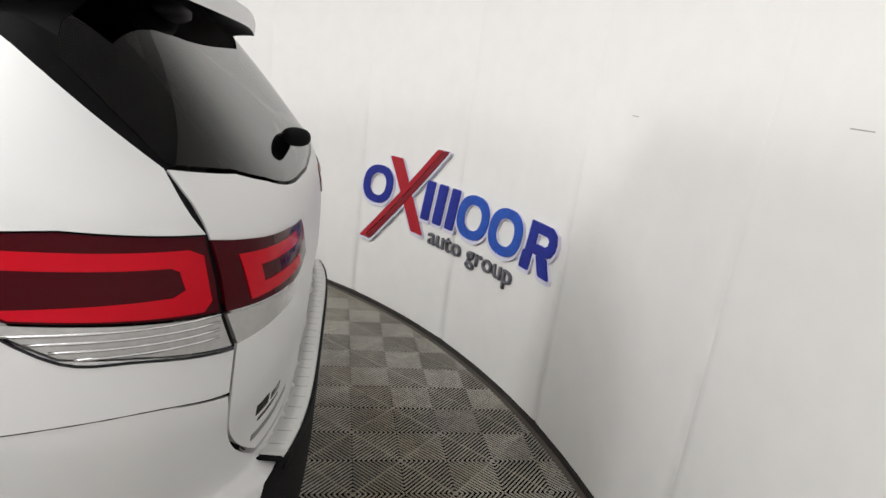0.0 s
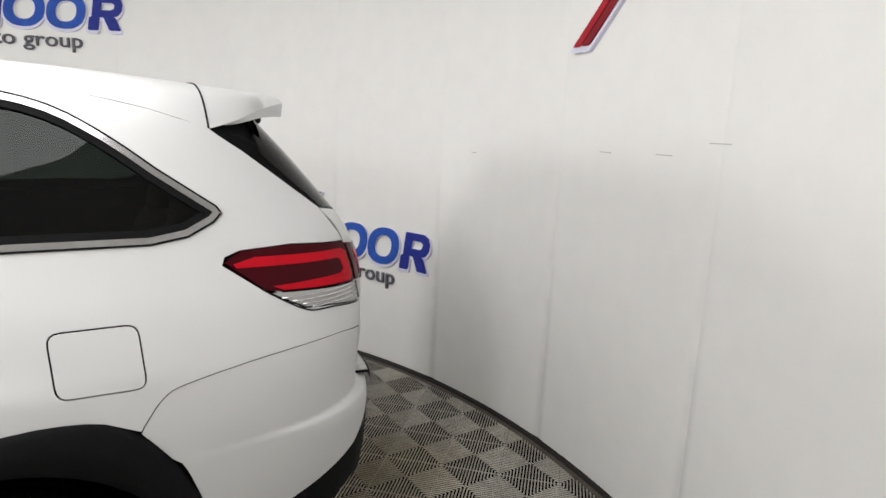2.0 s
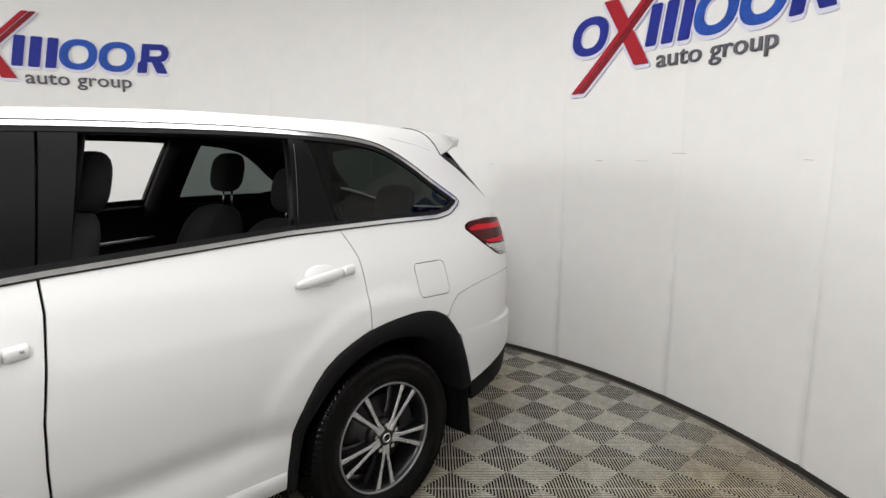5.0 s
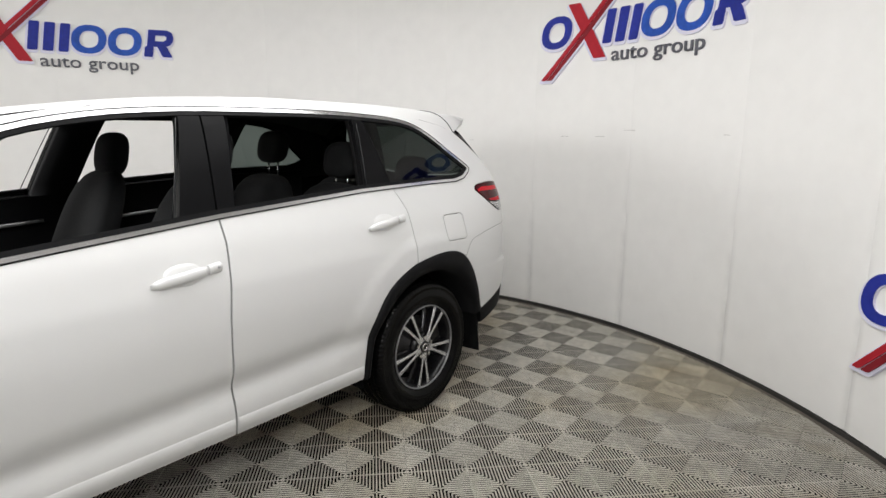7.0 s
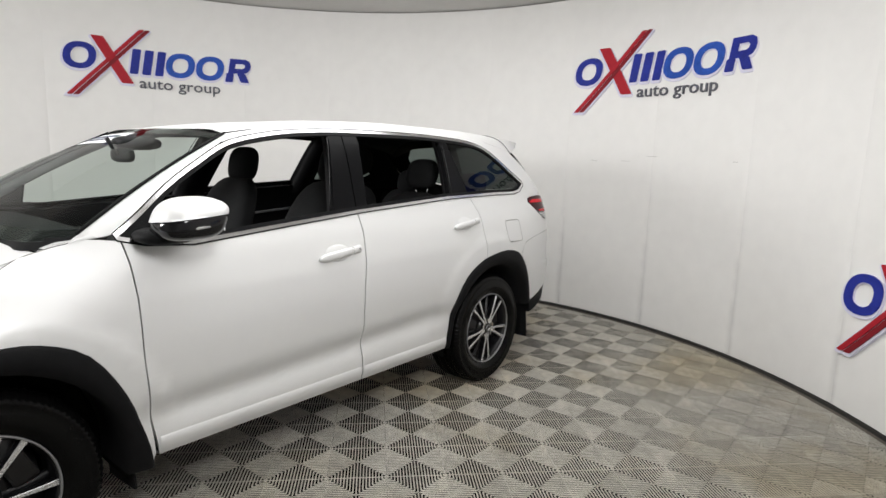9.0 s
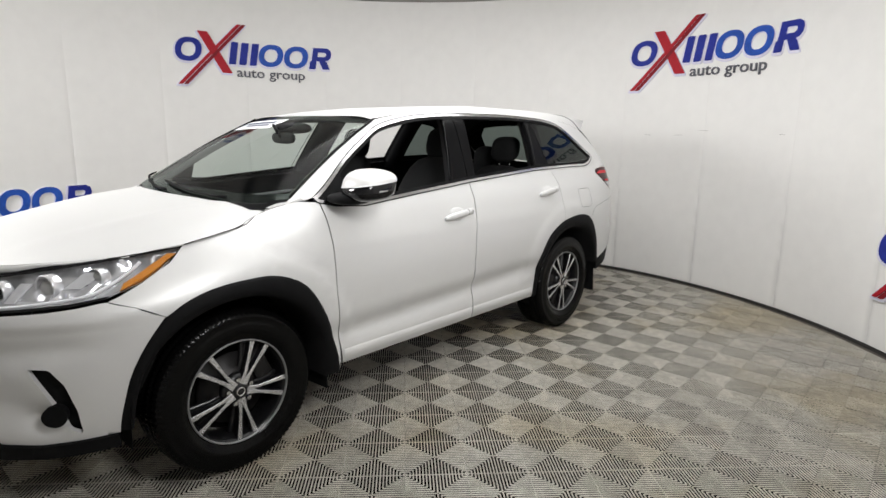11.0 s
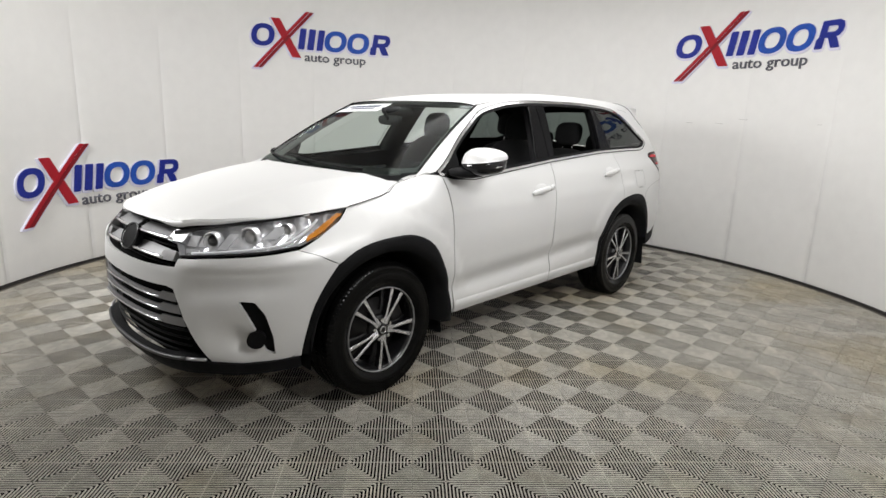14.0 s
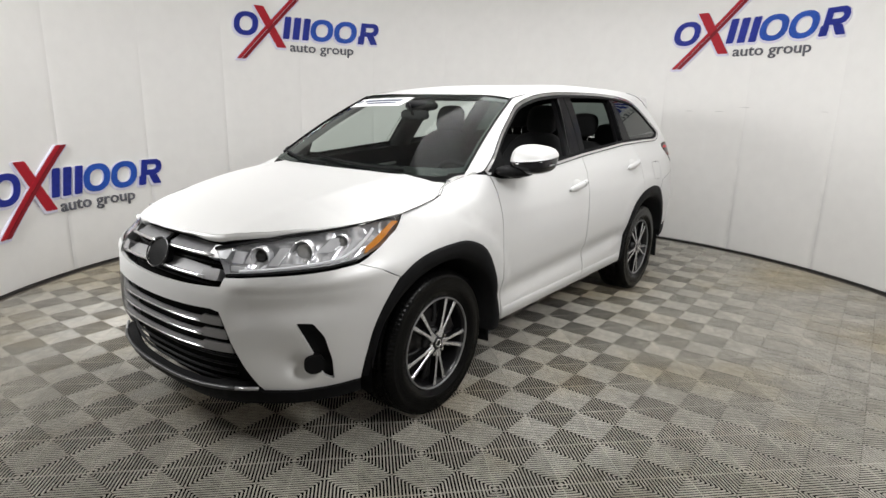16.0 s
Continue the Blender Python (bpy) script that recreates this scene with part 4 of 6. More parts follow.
# black mouldings beside the windscreen and along the roof's front corners
for side in (1, -1):
    tube([shield_point(side * 1.0, 0.03 + 0.97 * v / 14, 0.003) for v in range(15)], 0.0065, M_BLACKPL, "windscreen_moulding", car, seg=6)
    ditch = []
    for q in range(12):
        x = 0.352 - 0.27 * q / 11
        y = 0.634 - 0.004 * q / 11
        yb, zb = side_y(x, RAIL(x)), RAIL(x)
        sn = min(0.995, y / yb)
        ditch.append((x, side * y, zb + (CROWN(x) - zb) * (1 - sn ** 7) + 0.0005))
    tube(ditch, [0.005 - 0.004 * q / 11 for q in range(12)], M_BLACKPL, "roof_moulding", car, seg=6)

# window trim, pillars, quarter glass
trim_in = grown(DLO, -0.015, 0, 0)
for side in (1, -1):
    skin(DLO, S(0.004, side), M_CHROME, "window_trim", car, holes=[trim_in], step=0.05, gap=0.0, thick=0.008, outward=(0, side, 0), label="satin chrome window surround")
    outline = dense(grown(DLO, 0.002, 0, 0), 0.06)
    tube([(x, side * (side_y(x, z) + 0.003), z) for x, z in outline + outline[:1]], 0.0030, M_BLACKPL, "trim_edge", car, seg=6)
    seal_in = grown(DLO, -0.032, 0, 0)
    skin(grown(DLO, -0.0145, 0, 0), S(0.0, side), M_BLACKPL, "window_seal", car, holes=[seal_in], step=0.05, gap=0.0, thick=0.012, outward=(0, side, 0))
    bp_f = [(-0.088, 1.212), (-0.222, 1.622), (-0.312, 1.632), (-0.240, 1.222)]
    bp_r = [(-0.246, 1.222), (-0.319, 1.632), (-0.423, 1.632), (-0.322, 1.228)]
    cp_f = [(-1.035, 1.266), (-1.131, 1.622), (-1.198, 1.620), (-1.236, 1.272)]
    for lp, par in ((bp_f, front_doors), (bp_r, rear_doors), (cp_f, rear_doors)):
        skin(lp, S(-0.002, side), M_PILLAR, "pillar_cover", par[0 if side == 1 else 1], step=0.06, gap=0.001, thick=0.03, outward=(0, side, 0), label="gloss black pillar cover")
    # front corner plate under the mirror
    skin([(0.90, 1.195), (0.86, 1.232), (0.74, 1.325), (0.745, 1.166), (0.83, 1.174)], S(-0.002, side), M_BLACKPL, "mirror_plate", front_doors[0 if side == 1 else 1], step=0.06, gap=0.0, thick=0.02, outward=(0, side, 0))
    q = [(-1.244, 1.268), (-1.204, 1.618), (-1.435, 1.607), (-1.57, 1.577), (-1.69, 1.508), (-1.79, 1.440), (-1.925, 1.347), (-1.85, 1.307), (-1.77, 1.293), (-1.5, 1.290)]
    q = lifted(q)
    g = skin(q, S(-0.006, side), G_DARK, "quarter_window", car, step=0.06, gap=0.0, thick=0, outward=(0, side, 0), label="dark tinted rear quarter window")
    # narrow raised strips on the black pillars
    for x0, x1 in ((-0.07, -0.205), (-1.06, -1.145)):
        zb, zr = (1.24, 0.36) if x0 > -0.5 else (1.295, 0.30)
        pts = [(x0 + (x1 - x0) * k / 8, side * (side_y(x0 + (x1 - x0) * k / 8, zb + zr * k / 8) + 0.001), zb + zr * k / 8) for k in range(9)]
        tube(pts, 0.0022, M_GLOSSBLACK, "window_channel", front_doors[0 if side == 1 else 1] if x0 > -0.5 else rear_doors[0 if side == 1 else 1], seg=6)



# ---- the car: the front ----
def fy(y, z):
    return (front_phi(y=y, z=z), z)


def fx(x, z):
    return (front_phi(x=x, z=z), z)


def flipped(loop):
    return [(-a, b) for a, b in loop[::-1]]


fog = rounded([fy(0.739, 0.647), fy(0.785, 0.642), fy(0.809, 0.578), fy(0.817, 0.463), fy(0.810, 0.372), fy(0.792, 0.394), fy(0.773, 0.521)], 0.015, 3)
bumper_half = [fy(0.000, 0.680), fy(0.415, 0.691), fy(0.459, 0.682), fy(0.509, 0.558), fy(0.597, 0.362), fy(0.611, 0.336), fy(0.720, 0.331), fx(1.872, 0.348)]
bumper_half += [fx(1.852, 0.488), fx(1.816, 0.612), fx(1.749, 0.731), fx(1.696, 0.799), fx(1.785, 0.849), fx(1.874, 0.881), fx(1.958, 0.869), fy(0.765, 0.859), fy(0.612, 0.845), fy(0.468, 0.828), fy(0.460, 0.789), fy(0.220, 0.776), fy(0.000, 0.770)]
half = bumper_half[::-1]


def bumper_map(a, b):
    """The nose surface with the hollow round the fog lamp and the ridge below the headlamp."""
    x, y, z = FR(0.0)(a, b)
    y2 = abs(y)
    off = -0.030 * math.exp(-((y2 - 0.69) / 0.085) ** 2 - ((z - 0.47) / 0.10) ** 2)
    k = min(1, max(0, (z - 0.785 - 0.05 * (y2 - 0.55)) / 0.05 + 0.5))
    off += 0.013 * k * k * (3 - 2 * k) * min(1, max(0, (y2 - 0.46) / 0.10)) * min(1, max(0, (0.93 - y2) / 0.12))
    off -= 0.040 * math.exp(-((y2 - 0.738) / 0.034) ** 2 - ((z - 0.432) / 0.045) ** 2)
    off -= 0.016 * math.exp(-((z - 0.69 - 0.1 * (y2 - 0.57)) / 0.05) ** 2) * min(1, max(0, (y2 - 0.48) / 0.1)) * min(1, max(0, (0.90 - y2) / 0.1))
    return FR(off)(a, b)


front_bumper = skin(half + [(-a, b) for a, b in bumper_half[1:-1]], bumper_map, M_PAINT, "front_bumper", car, holes=[fog, flipped(fog)], step=0.024, ystep=0.011, gap=0.0015, thick=0.02, outward=(1, 0, 0), label="white front bumper cover")
for s2 in (1, -1):
    lp = fog if s2 == 1 else flipped(fog)
    skin(grown(lp, 0.012, 0, 0), FR(-0.035), M_BLACKPL, "fog_lamp_bezel", front_bumper, step=0.03, gap=0, thick=0.0, outward=(1, 0, 0), label="black fog lamp bezel")
    pc, pr = front_phi(y=0.776, z=0.455), front_phi(y=0.800, z=0.455) - front_phi(y=0.776, z=0.455)
    skin(oval(s2 * pc, 0.455, pr, 0.044, 28, 2.0), lambda a, b: FR(0.002)(a, b), M_BLACKPL, "fog_lamp", front_bumper, step=0.02, gap=0, thick=0.03, outward=(1, 0, 0), label="round black fog lamp")
# near-black sheet behind the grilles, for the shade in the space there
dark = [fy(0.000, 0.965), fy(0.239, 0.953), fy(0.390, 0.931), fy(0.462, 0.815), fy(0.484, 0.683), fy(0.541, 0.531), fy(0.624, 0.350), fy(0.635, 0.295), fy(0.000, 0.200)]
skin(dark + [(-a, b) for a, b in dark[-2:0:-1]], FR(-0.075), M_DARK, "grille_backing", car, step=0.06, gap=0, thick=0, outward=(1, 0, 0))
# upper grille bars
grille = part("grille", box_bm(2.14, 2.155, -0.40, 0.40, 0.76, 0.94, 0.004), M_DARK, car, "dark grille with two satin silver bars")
for z0, h in ((0.902, 0.036), (0.818, 0.034)):
    for s2 in (1, -1):
        body = [fy(0.030, z0 + h), fy(0.200, z0 + h), fy(0.352, z0 + h - 0.006), fy(0.352, z0), fy(0.200, z0 + 0.003), fy(0.030, z0 + 0.006)]
        body = body if s2 == 1 else flipped(body)
        skin(body, lambda a, b, k=z0, hh=h: FR(-0.055 + 0.045 * (1 - (b - k) / hh))(a, b), M_BAR, "grille_bar", grille, step=0.03, gap=0, thick=0.012, outward=(1, 0, 0), label="satin silver grille bar")
        pts = [FR(-0.006)(s2 * front_phi(y=0.06 + 0.300 * k / 10, z=z0), z0 + 0.005 * (1 - k / 10)) for k in range(11)]
        tube(pts, 0.0075, M_CHROME, "bar_edge", grille, seg=8)
        end = rounded([fy(0.346, z0 + h + 0.002), fy(0.433, z0 + h + 0.004), fy(0.437, z0 - 0.008), fy(0.338, z0 - 0.008)], 0.01, 3)
        end = end if s2 == 1 else flipped(end)
        skin(end, FR(-0.006), M_SILVER, "bar_end", grille, step=0.03, gap=0, thick=0.04, outward=(1, 0, 0))
# mesh slats behind the bars
for k in range(5):
    z = 0.775 + 0.042 * k
    tube([FR(-0.06)(front_phi(y=-0.40 + 0.80 * j / 14, z=z), z) for j in range(15)], 0.005, M_INNER, "grille_slat", grille, seg=5)
# front badge: a plain oval ring and disc
ring_pts = []
for k in range(33):
    a = 2 * math.pi * k / 32
    z = 0.868 + 0.062 * math.sin(a)
    ring_pts.append(FR(0.006)(front_phi(y=0.088 * math.cos(a), z=z), z))
tube(ring_pts, 0.0035, M_RIMDARK, "badge_ring", grille, seg=8)
skin(oval(0, 0.868, front_phi(y=0.085, z=0.868), 0.060, 28, 2.0), FR(0.0), M_BLACKPL, "badge", grille, step=0.03, gap=0, thick=0.03, outward=(1, 0, 0), label="gloss black oval badge")
# lower grille bars
lower = part("lower_grille", box_bm(2.215, 2.228, -0.42, 0.42, 0.40, 0.66, 0.004), M_DARK, car, "dark lower grille with three silver bars")
for z0, ye in ((0.632, 0.468), (0.575, 0.490), (0.518, 0.515)):
    lp = [fy(0.0, z0 + 0.007), fy(0.352, z0 + 0.012), fy(0.369, z0 + 0.024), fy(ye - 0.008, z0 + 0.024), fy(ye, z0 - 0.016), fy(0.346, z0 - 0.016), fy(0.331, z0 - 0.010), fy(0.0, z0 - 0.008)]
    skin(lp + [(-a, b) for a, b in lp[-2:0:-1]], FR(-0.012), M_BAR, "grille_bar", lower, step=0.03, gap=0, thick=0.010, outward=(1, 0, 0), label="satin silver lower grille bar")
for z0, ye in ((0.632, 0.352), (0.575, 0.362), (0.518, 0.375)):
    tube([FR(-0.006)(front_phi(y=-ye + 2 * ye * j / 24, z=z0), z0 - 0.008) for j in range(25)], 0.0045, M_CHROME, "bar_edge", lower, seg=6)
for k in range(4):
    z = 0.345 + 0.04 * k
    tube([FR(-0.05)(front_phi(y=-0.50 + 1.0 * j / 14, z=z), z) for j in range(15)], 0.006, M_INNER, "grille_slat", lower, seg=5)
part("grille_duct", box_bm(1.98, 2.19, -0.48, 0.48, 0.25, 0.68, 0.01), M_DARK, lower)
# lower lip
lip = [fy(0.000, 0.312), fy(0.367, 0.328), fy(0.544, 0.345), fy(0.609, 0.334), fy(0.720, 0.330), fx(1.877, 0.345), fx(1.866, 0.293), fy(0.745, 0.280), fy(0.562, 0.273), fy(0.000, 0.215)]
valance = skin(lip + [(-a, b) for a, b in lip[-2:0:-1]], lambda a, b: FR(0.012 + 0.20 * max(0, 0.33 - b))(a, b), M_BLACKPL, "front_lip", car, step=0.04, gap=0.0, thick=0.05, outward=(1, 0, 0), label="black plastic lower lip with a silver edge")
tube([FR(0.012)(front_phi(y=-0.50 + 1.0 * j / 30, z=0.32), 0.316 + 0.026 * (abs(j - 15) / 15) ** 2) for j in range(31)], 0.009, M_LIP, "lip_edge", valance, seg=8)
for s2 in (1, -1):
    tube([FR(0.010)(s2 * front_phi(y=y, z=0.30), z) for y, z in ((0.497, 0.342), (0.535, 0.345), (0.590, 0.352))], 0.008, M_SILVER, "lip_edge", valance, seg=8)

# headlamps
HL = [fy(0.355, 0.929), fy(0.501, 0.962), fy(0.653, 0.994), fy(0.759, 1.022), fx(1.571, 1.050), fx(1.636, 0.992), fx(1.753, 0.929), fx(1.874, 0.888), fx(1.987, 0.871), fy(0.662, 0.855), fy(0.473, 0.834), fy(0.438, 0.869)]
for s2 in (1, -1):
    lp = HL if s2 == 1 else flipped(HL)
    lamp = skin(lp, lambda a, b: FR(-0.045 + 0.007 * math.sin(48 * a + 9 * b) + 0.004 * math.sin(131 * a - 60 * b))(a, b), M_REFLECT, "headlamp", car, step=0.035, gap=0.0, thick=0.0, outward=(1, 0, 0), label="clear headlamp with chrome reflectors")
    skin(lp, FR(-0.001), G_LENS, "lens", lamp, step=0.04, gap=0.003, thick=0.0, outward=(1, 0, 0), label="clear lamp lens").visible_shadow = False
    n = len(lp)
    wall_o = [FR(-0.003)(*p) for p in dense(lp, 0.03)]
    wall_i = [FR(-0.05)(*p) for p in dense(lp, 0.03)]
    grid([wall_o + wall_o[:1], wall_i + wall_i[:1]], M_SILVER, "lamp_rim", lamp)
    topline = [HL[0], HL[1], HL[2], HL[3], HL[4]]
    strip = [(a, b + 0.008 - 0.001 * k) for k, (a, b) in enumerate(topline)] + [(a, b - 0.004) for a, b in topline[::-1]]
    skin(strip if s2 == 1 else flipped(strip), FR(0.001), M_GLOSSBLACK, "lamp_border", lamp, step=0.03, gap=0, thick=0.004, outward=(1, 0, 0))
    botline = [HL[10], HL[9], HL[8], HL[7]]
    strip = botline + [(a, b + 0.009) for a, b in botline[::-1]]
    skin(strip if s2 == 1 else flipped(strip), FR(0.001), M_GLOSSBLACK, "lamp_border", lamp, step=0.03, gap=0, thick=0.004, outward=(1, 0, 0))
    am = [fx(1.600, 1.022), fx(1.641, 1.000), fx(1.749, 0.940), fx(1.826, 0.909), fx(1.807, 0.932), fx(1.702, 0.986), fx(1.629, 1.025)]
    skin(am if s2 == 1 else flipped(am), FR(-0.012), M_AMBER, "side_reflector", lamp, step=0.03, gap=0, thick=0.02, outward=(1, 0, 0), label="amber side reflector")
    guide = [FR(-0.014)(s2 * p[0], p[1]) for p in curved([fy(0.519, 0.852), fy(0.656, 0.867), fy(0.752, 0.882), fx(1.928, 0.898), fx(1.860, 0.924), fx(1.786, 0.962), fx(1.730, 1.000)], 4)]
    tube(guide, 0.007, M_PAPER, "light_guide", lamp, seg=6, label="pale light guide strip")
    for y, z, r, mt in ((0.691, 0.925, 0.050, M_CHROME), (0.564, 0.906, 0.044, M_GLOSSBLACK), (0.770, 0.955, 0.034, M_CHROME)):
        c = Vector(FR(-0.045)(s2 * front_phi(y=y, z=z), z))
        turn = Matrix.Translation(c) @ Euler((0, radians(90), s2 * radians(26))).to_matrix().to_4x4()
        bm = bmesh.new()
        seg = 24
        prof = [(r, 0.03), (r * 0.92, 0.034), (r * 0.86, 0.022), (r * 0.8, 0.005)]
        rings = [[bm.verts.new((q * math.cos(2 * math.pi * k / seg), q * math.sin(2 * math.pi * k / seg), h)) for k in range(seg)] for q, h in [(r, -0.01)] + prof]
        for i in range(len(rings) - 1):
            for k in range(seg):
                j = (k + 1) % seg
                bm.faces.new((rings[i][k], rings[i][j], rings[i + 1][j], rings[i + 1][k]))
        bm.faces.new(rings[-1])
        bm.transform(turn)
        part("reflector", bm, M_REFLECT, lamp, smooth=True)
        bm = blob_bm((0, 0, 0.012), (r * 0.66, r * 0.66, 0.022), 2.0, 20, 10)
        bm.transform(turn)
        part("bulb_lens", bm, M_GLOSSBLACK if mt is M_GLOSSBLACK else M_CLEARL, lamp, smooth=True)
    # reflector facets, glints painted in, at the inner end and between the lamps
    for y0, y1, z0, z1 in ((0.462, 0.535, 0.842, 0.868), (0.448, 0.500, 0.872, 0.925), (0.508, 0.548, 0.874, 0.930), (0.606, 0.640, 0.870, 0.945), (0.650, 0.740, 0.868, 0.884), (0.725, 0.765, 0.915, 0.975)):
        bx = [fy(y0 + 0.004, z0), fy(y1 + 0.006, z0), fy(y1, z1), fy(y0, z1)]
        skin(bx if s2 == 1 else flipped(bx), lambda a, b, q=z0: FR(-0.040 + 0.5 * (b - q))(a, b), M_FACET, "reflector_plate", lamp, step=0.02, gap=0.002, thick=0.01, outward=(1, 0, 0))


# ---- the car: the rear ----
def ry(y, z):
    return (rear_phi(y=y, z=z), z)


def rx(x, z):
    return (rear_phi(x=x, z=z), z)


gate_half = [ry(0.0, 1.243), ry(0.25, 1.255), ry(0.5, 1.298), ry(0.60, 1.325), rx(-2.248, 1.342), rx(-2.318, 1.240), *curved([rx(-2.368, 1.05), rx(-2.364, 0.965), rx(-2.361, 0.895), ry(0.722, 0.838), ry(0.665, 0.790)], 4), ry(0.0, 0.780)]
gate = skin(gate_half + [(-a, b) for a, b in gate_half[-2:0:-1]], RR(0.0), M_PAINT, "tailgate", car, step=0.06, gap=0.002, thick=0.02, outward=(-1, 0, 0), label="white tailgate")
gl = [ry(0.0, 1.62), ry(0.54, 1.60), ry(0.635, 1.545), ry(0.675, 1.50), rx(-2.248, 1.348), ry(0.60, 1.331), ry(0.5, 1.304), ry(0.25, 1.261), ry(0.0, 1.249)]
skin(gl + [(-a, b) for a, b in gl[-2:0:-1]], RR(0.0), G_DARK, "rear_window", gate, step=0.06, gap=0.0, thick=0, outward=(-1, 0, 0), label="dark tinted rear window")
bd = [ry(0.54, 1.60), ry(0.635, 1.545), ry(0.675, 1.50), rx(-2.248, 1.348), ry(0.60, 1.333), ry(0.575, 1.50), ry(0.50, 1.58)]
for s2 in (1, -1):
    skin(bd if s2 == 1 else flipped(bd), RR(-0.003), M_PILLAR, "window_border", gate, step=0.05, gap=0, thick=0, outward=(-1, 0, 0))
skin([(-1.962, 1.545), (-2.03, 1.50), (-2.14, 1.418), (-2.244, 1.341), (-2.262, 1.345), (-2.17, 1.44), (-2.09, 1.515), (-2.03, 1.545), (-1.975, 1.552)], S(-0.003, 1), M_PILLAR, "pillar_cover", gate, step=0.05, gap=0, thick=0, outward=(0, 1, 0))
skin([(-1.962, 1.545), (-2.03, 1.50), (-2.14, 1.418), (-2.244, 1.341), (-2.262, 1.345), (-2.17, 1.44), (-2.09, 1.515), (-2.03, 1.545), (-1.975, 1.552)], S(-0.003, -1), M_PILLAR, "pillar_cover", gate, step=0.05, gap=0, thick=0, outward=(0, -1, 0))
# dark channel between the tailgate and the body sides
channel = [ry(0.66, 1.335), ry(0.745, 1.335), ry(0.775, 1.2), ry(0.80, 1.06), ry(0.80, 0.90), ry(0.66, 0.90)]
for s2 in (1, -1):
    skin(channel if s2 == 1 else flipped(channel), RR(-0.0045), M_BLACKPL, "tailgate_seal", car, step=0.04, gap=0, thick=0, outward=(-1, 0, 0))
# spoiler
SP_Y = spline([(-2.24, 0.54), (-2.18, 0.580), (-2.12, 0.606), (-2.04, 0.642), (-1.95, side_y(-1.945, RAIL(-1.945)))])
SP_Z = spline([(-2.24, 1.650), (-2.20, 1.648), (-2.12, 1.628), (-2.04, 1.592), (-1.95, RAIL(-1.945))])
rows = []
for k in range(11):
    x = -1.946 - 0.244 * k / 10
    rows.append(roof_row(x, x + 0.012 * k / 10, SP_Z(x), CROWN(x), SP_Y(x), p=7.0))
under = [[(p[0] + 0.003 * (k == 8), p[1] * 0.99, p[2] - 0.004 - 0.036 * k / 8 - 0.012 * (1 - (abs(p[1]) / SP_Y(max(p[0], -2.23))) ** 6)) for p in r] for k, r in enumerate(rows[2:])]
seam = [(p[0] + 0.0005, p[1], p[2] + 0.0012) for p in rows[0]]
tube(seam, 0.0028, M_BLACKPL, "spoiler_seam", gate, seg=6)
spoiler = grid(rows, M_PAINT, "spoiler", gate, "white roof spoiler", flip=True)
spoiler_rows = rows
soften(spoiler, rows, lambda i: abs(spoiler_rows[i][0][1]))
grid(under, M_BLACKPL, "spoiler_underside", spoiler)
grid([rows[-1], under[-1]], M_PAINT, "spoiler_edge", spoiler, flip=True)
for s2 in (1, -1):
    edge = [r[-1 if s2 == 1 else 0] for r in rows[2:]]
    grid([edge, [r[-1 if s2 == 1 else 0] for r in under]], M_PAINT, "spoiler_edge", spoiler, flip=s2 == -1)
part("wiper_motor", blob_bm((-2.388, 0.02, 1.335), (0.040, 0.029, 0.026), 2.4), M_BLACKPL, gate, "black rear wiper pivot", smooth=True)
part("stop_lamp_housing", blob_bm((-2.135, 0.30, 1.60), (0.045, 0.07, 0.022), 2.4), M_BLACKPL, gate, smooth=True)

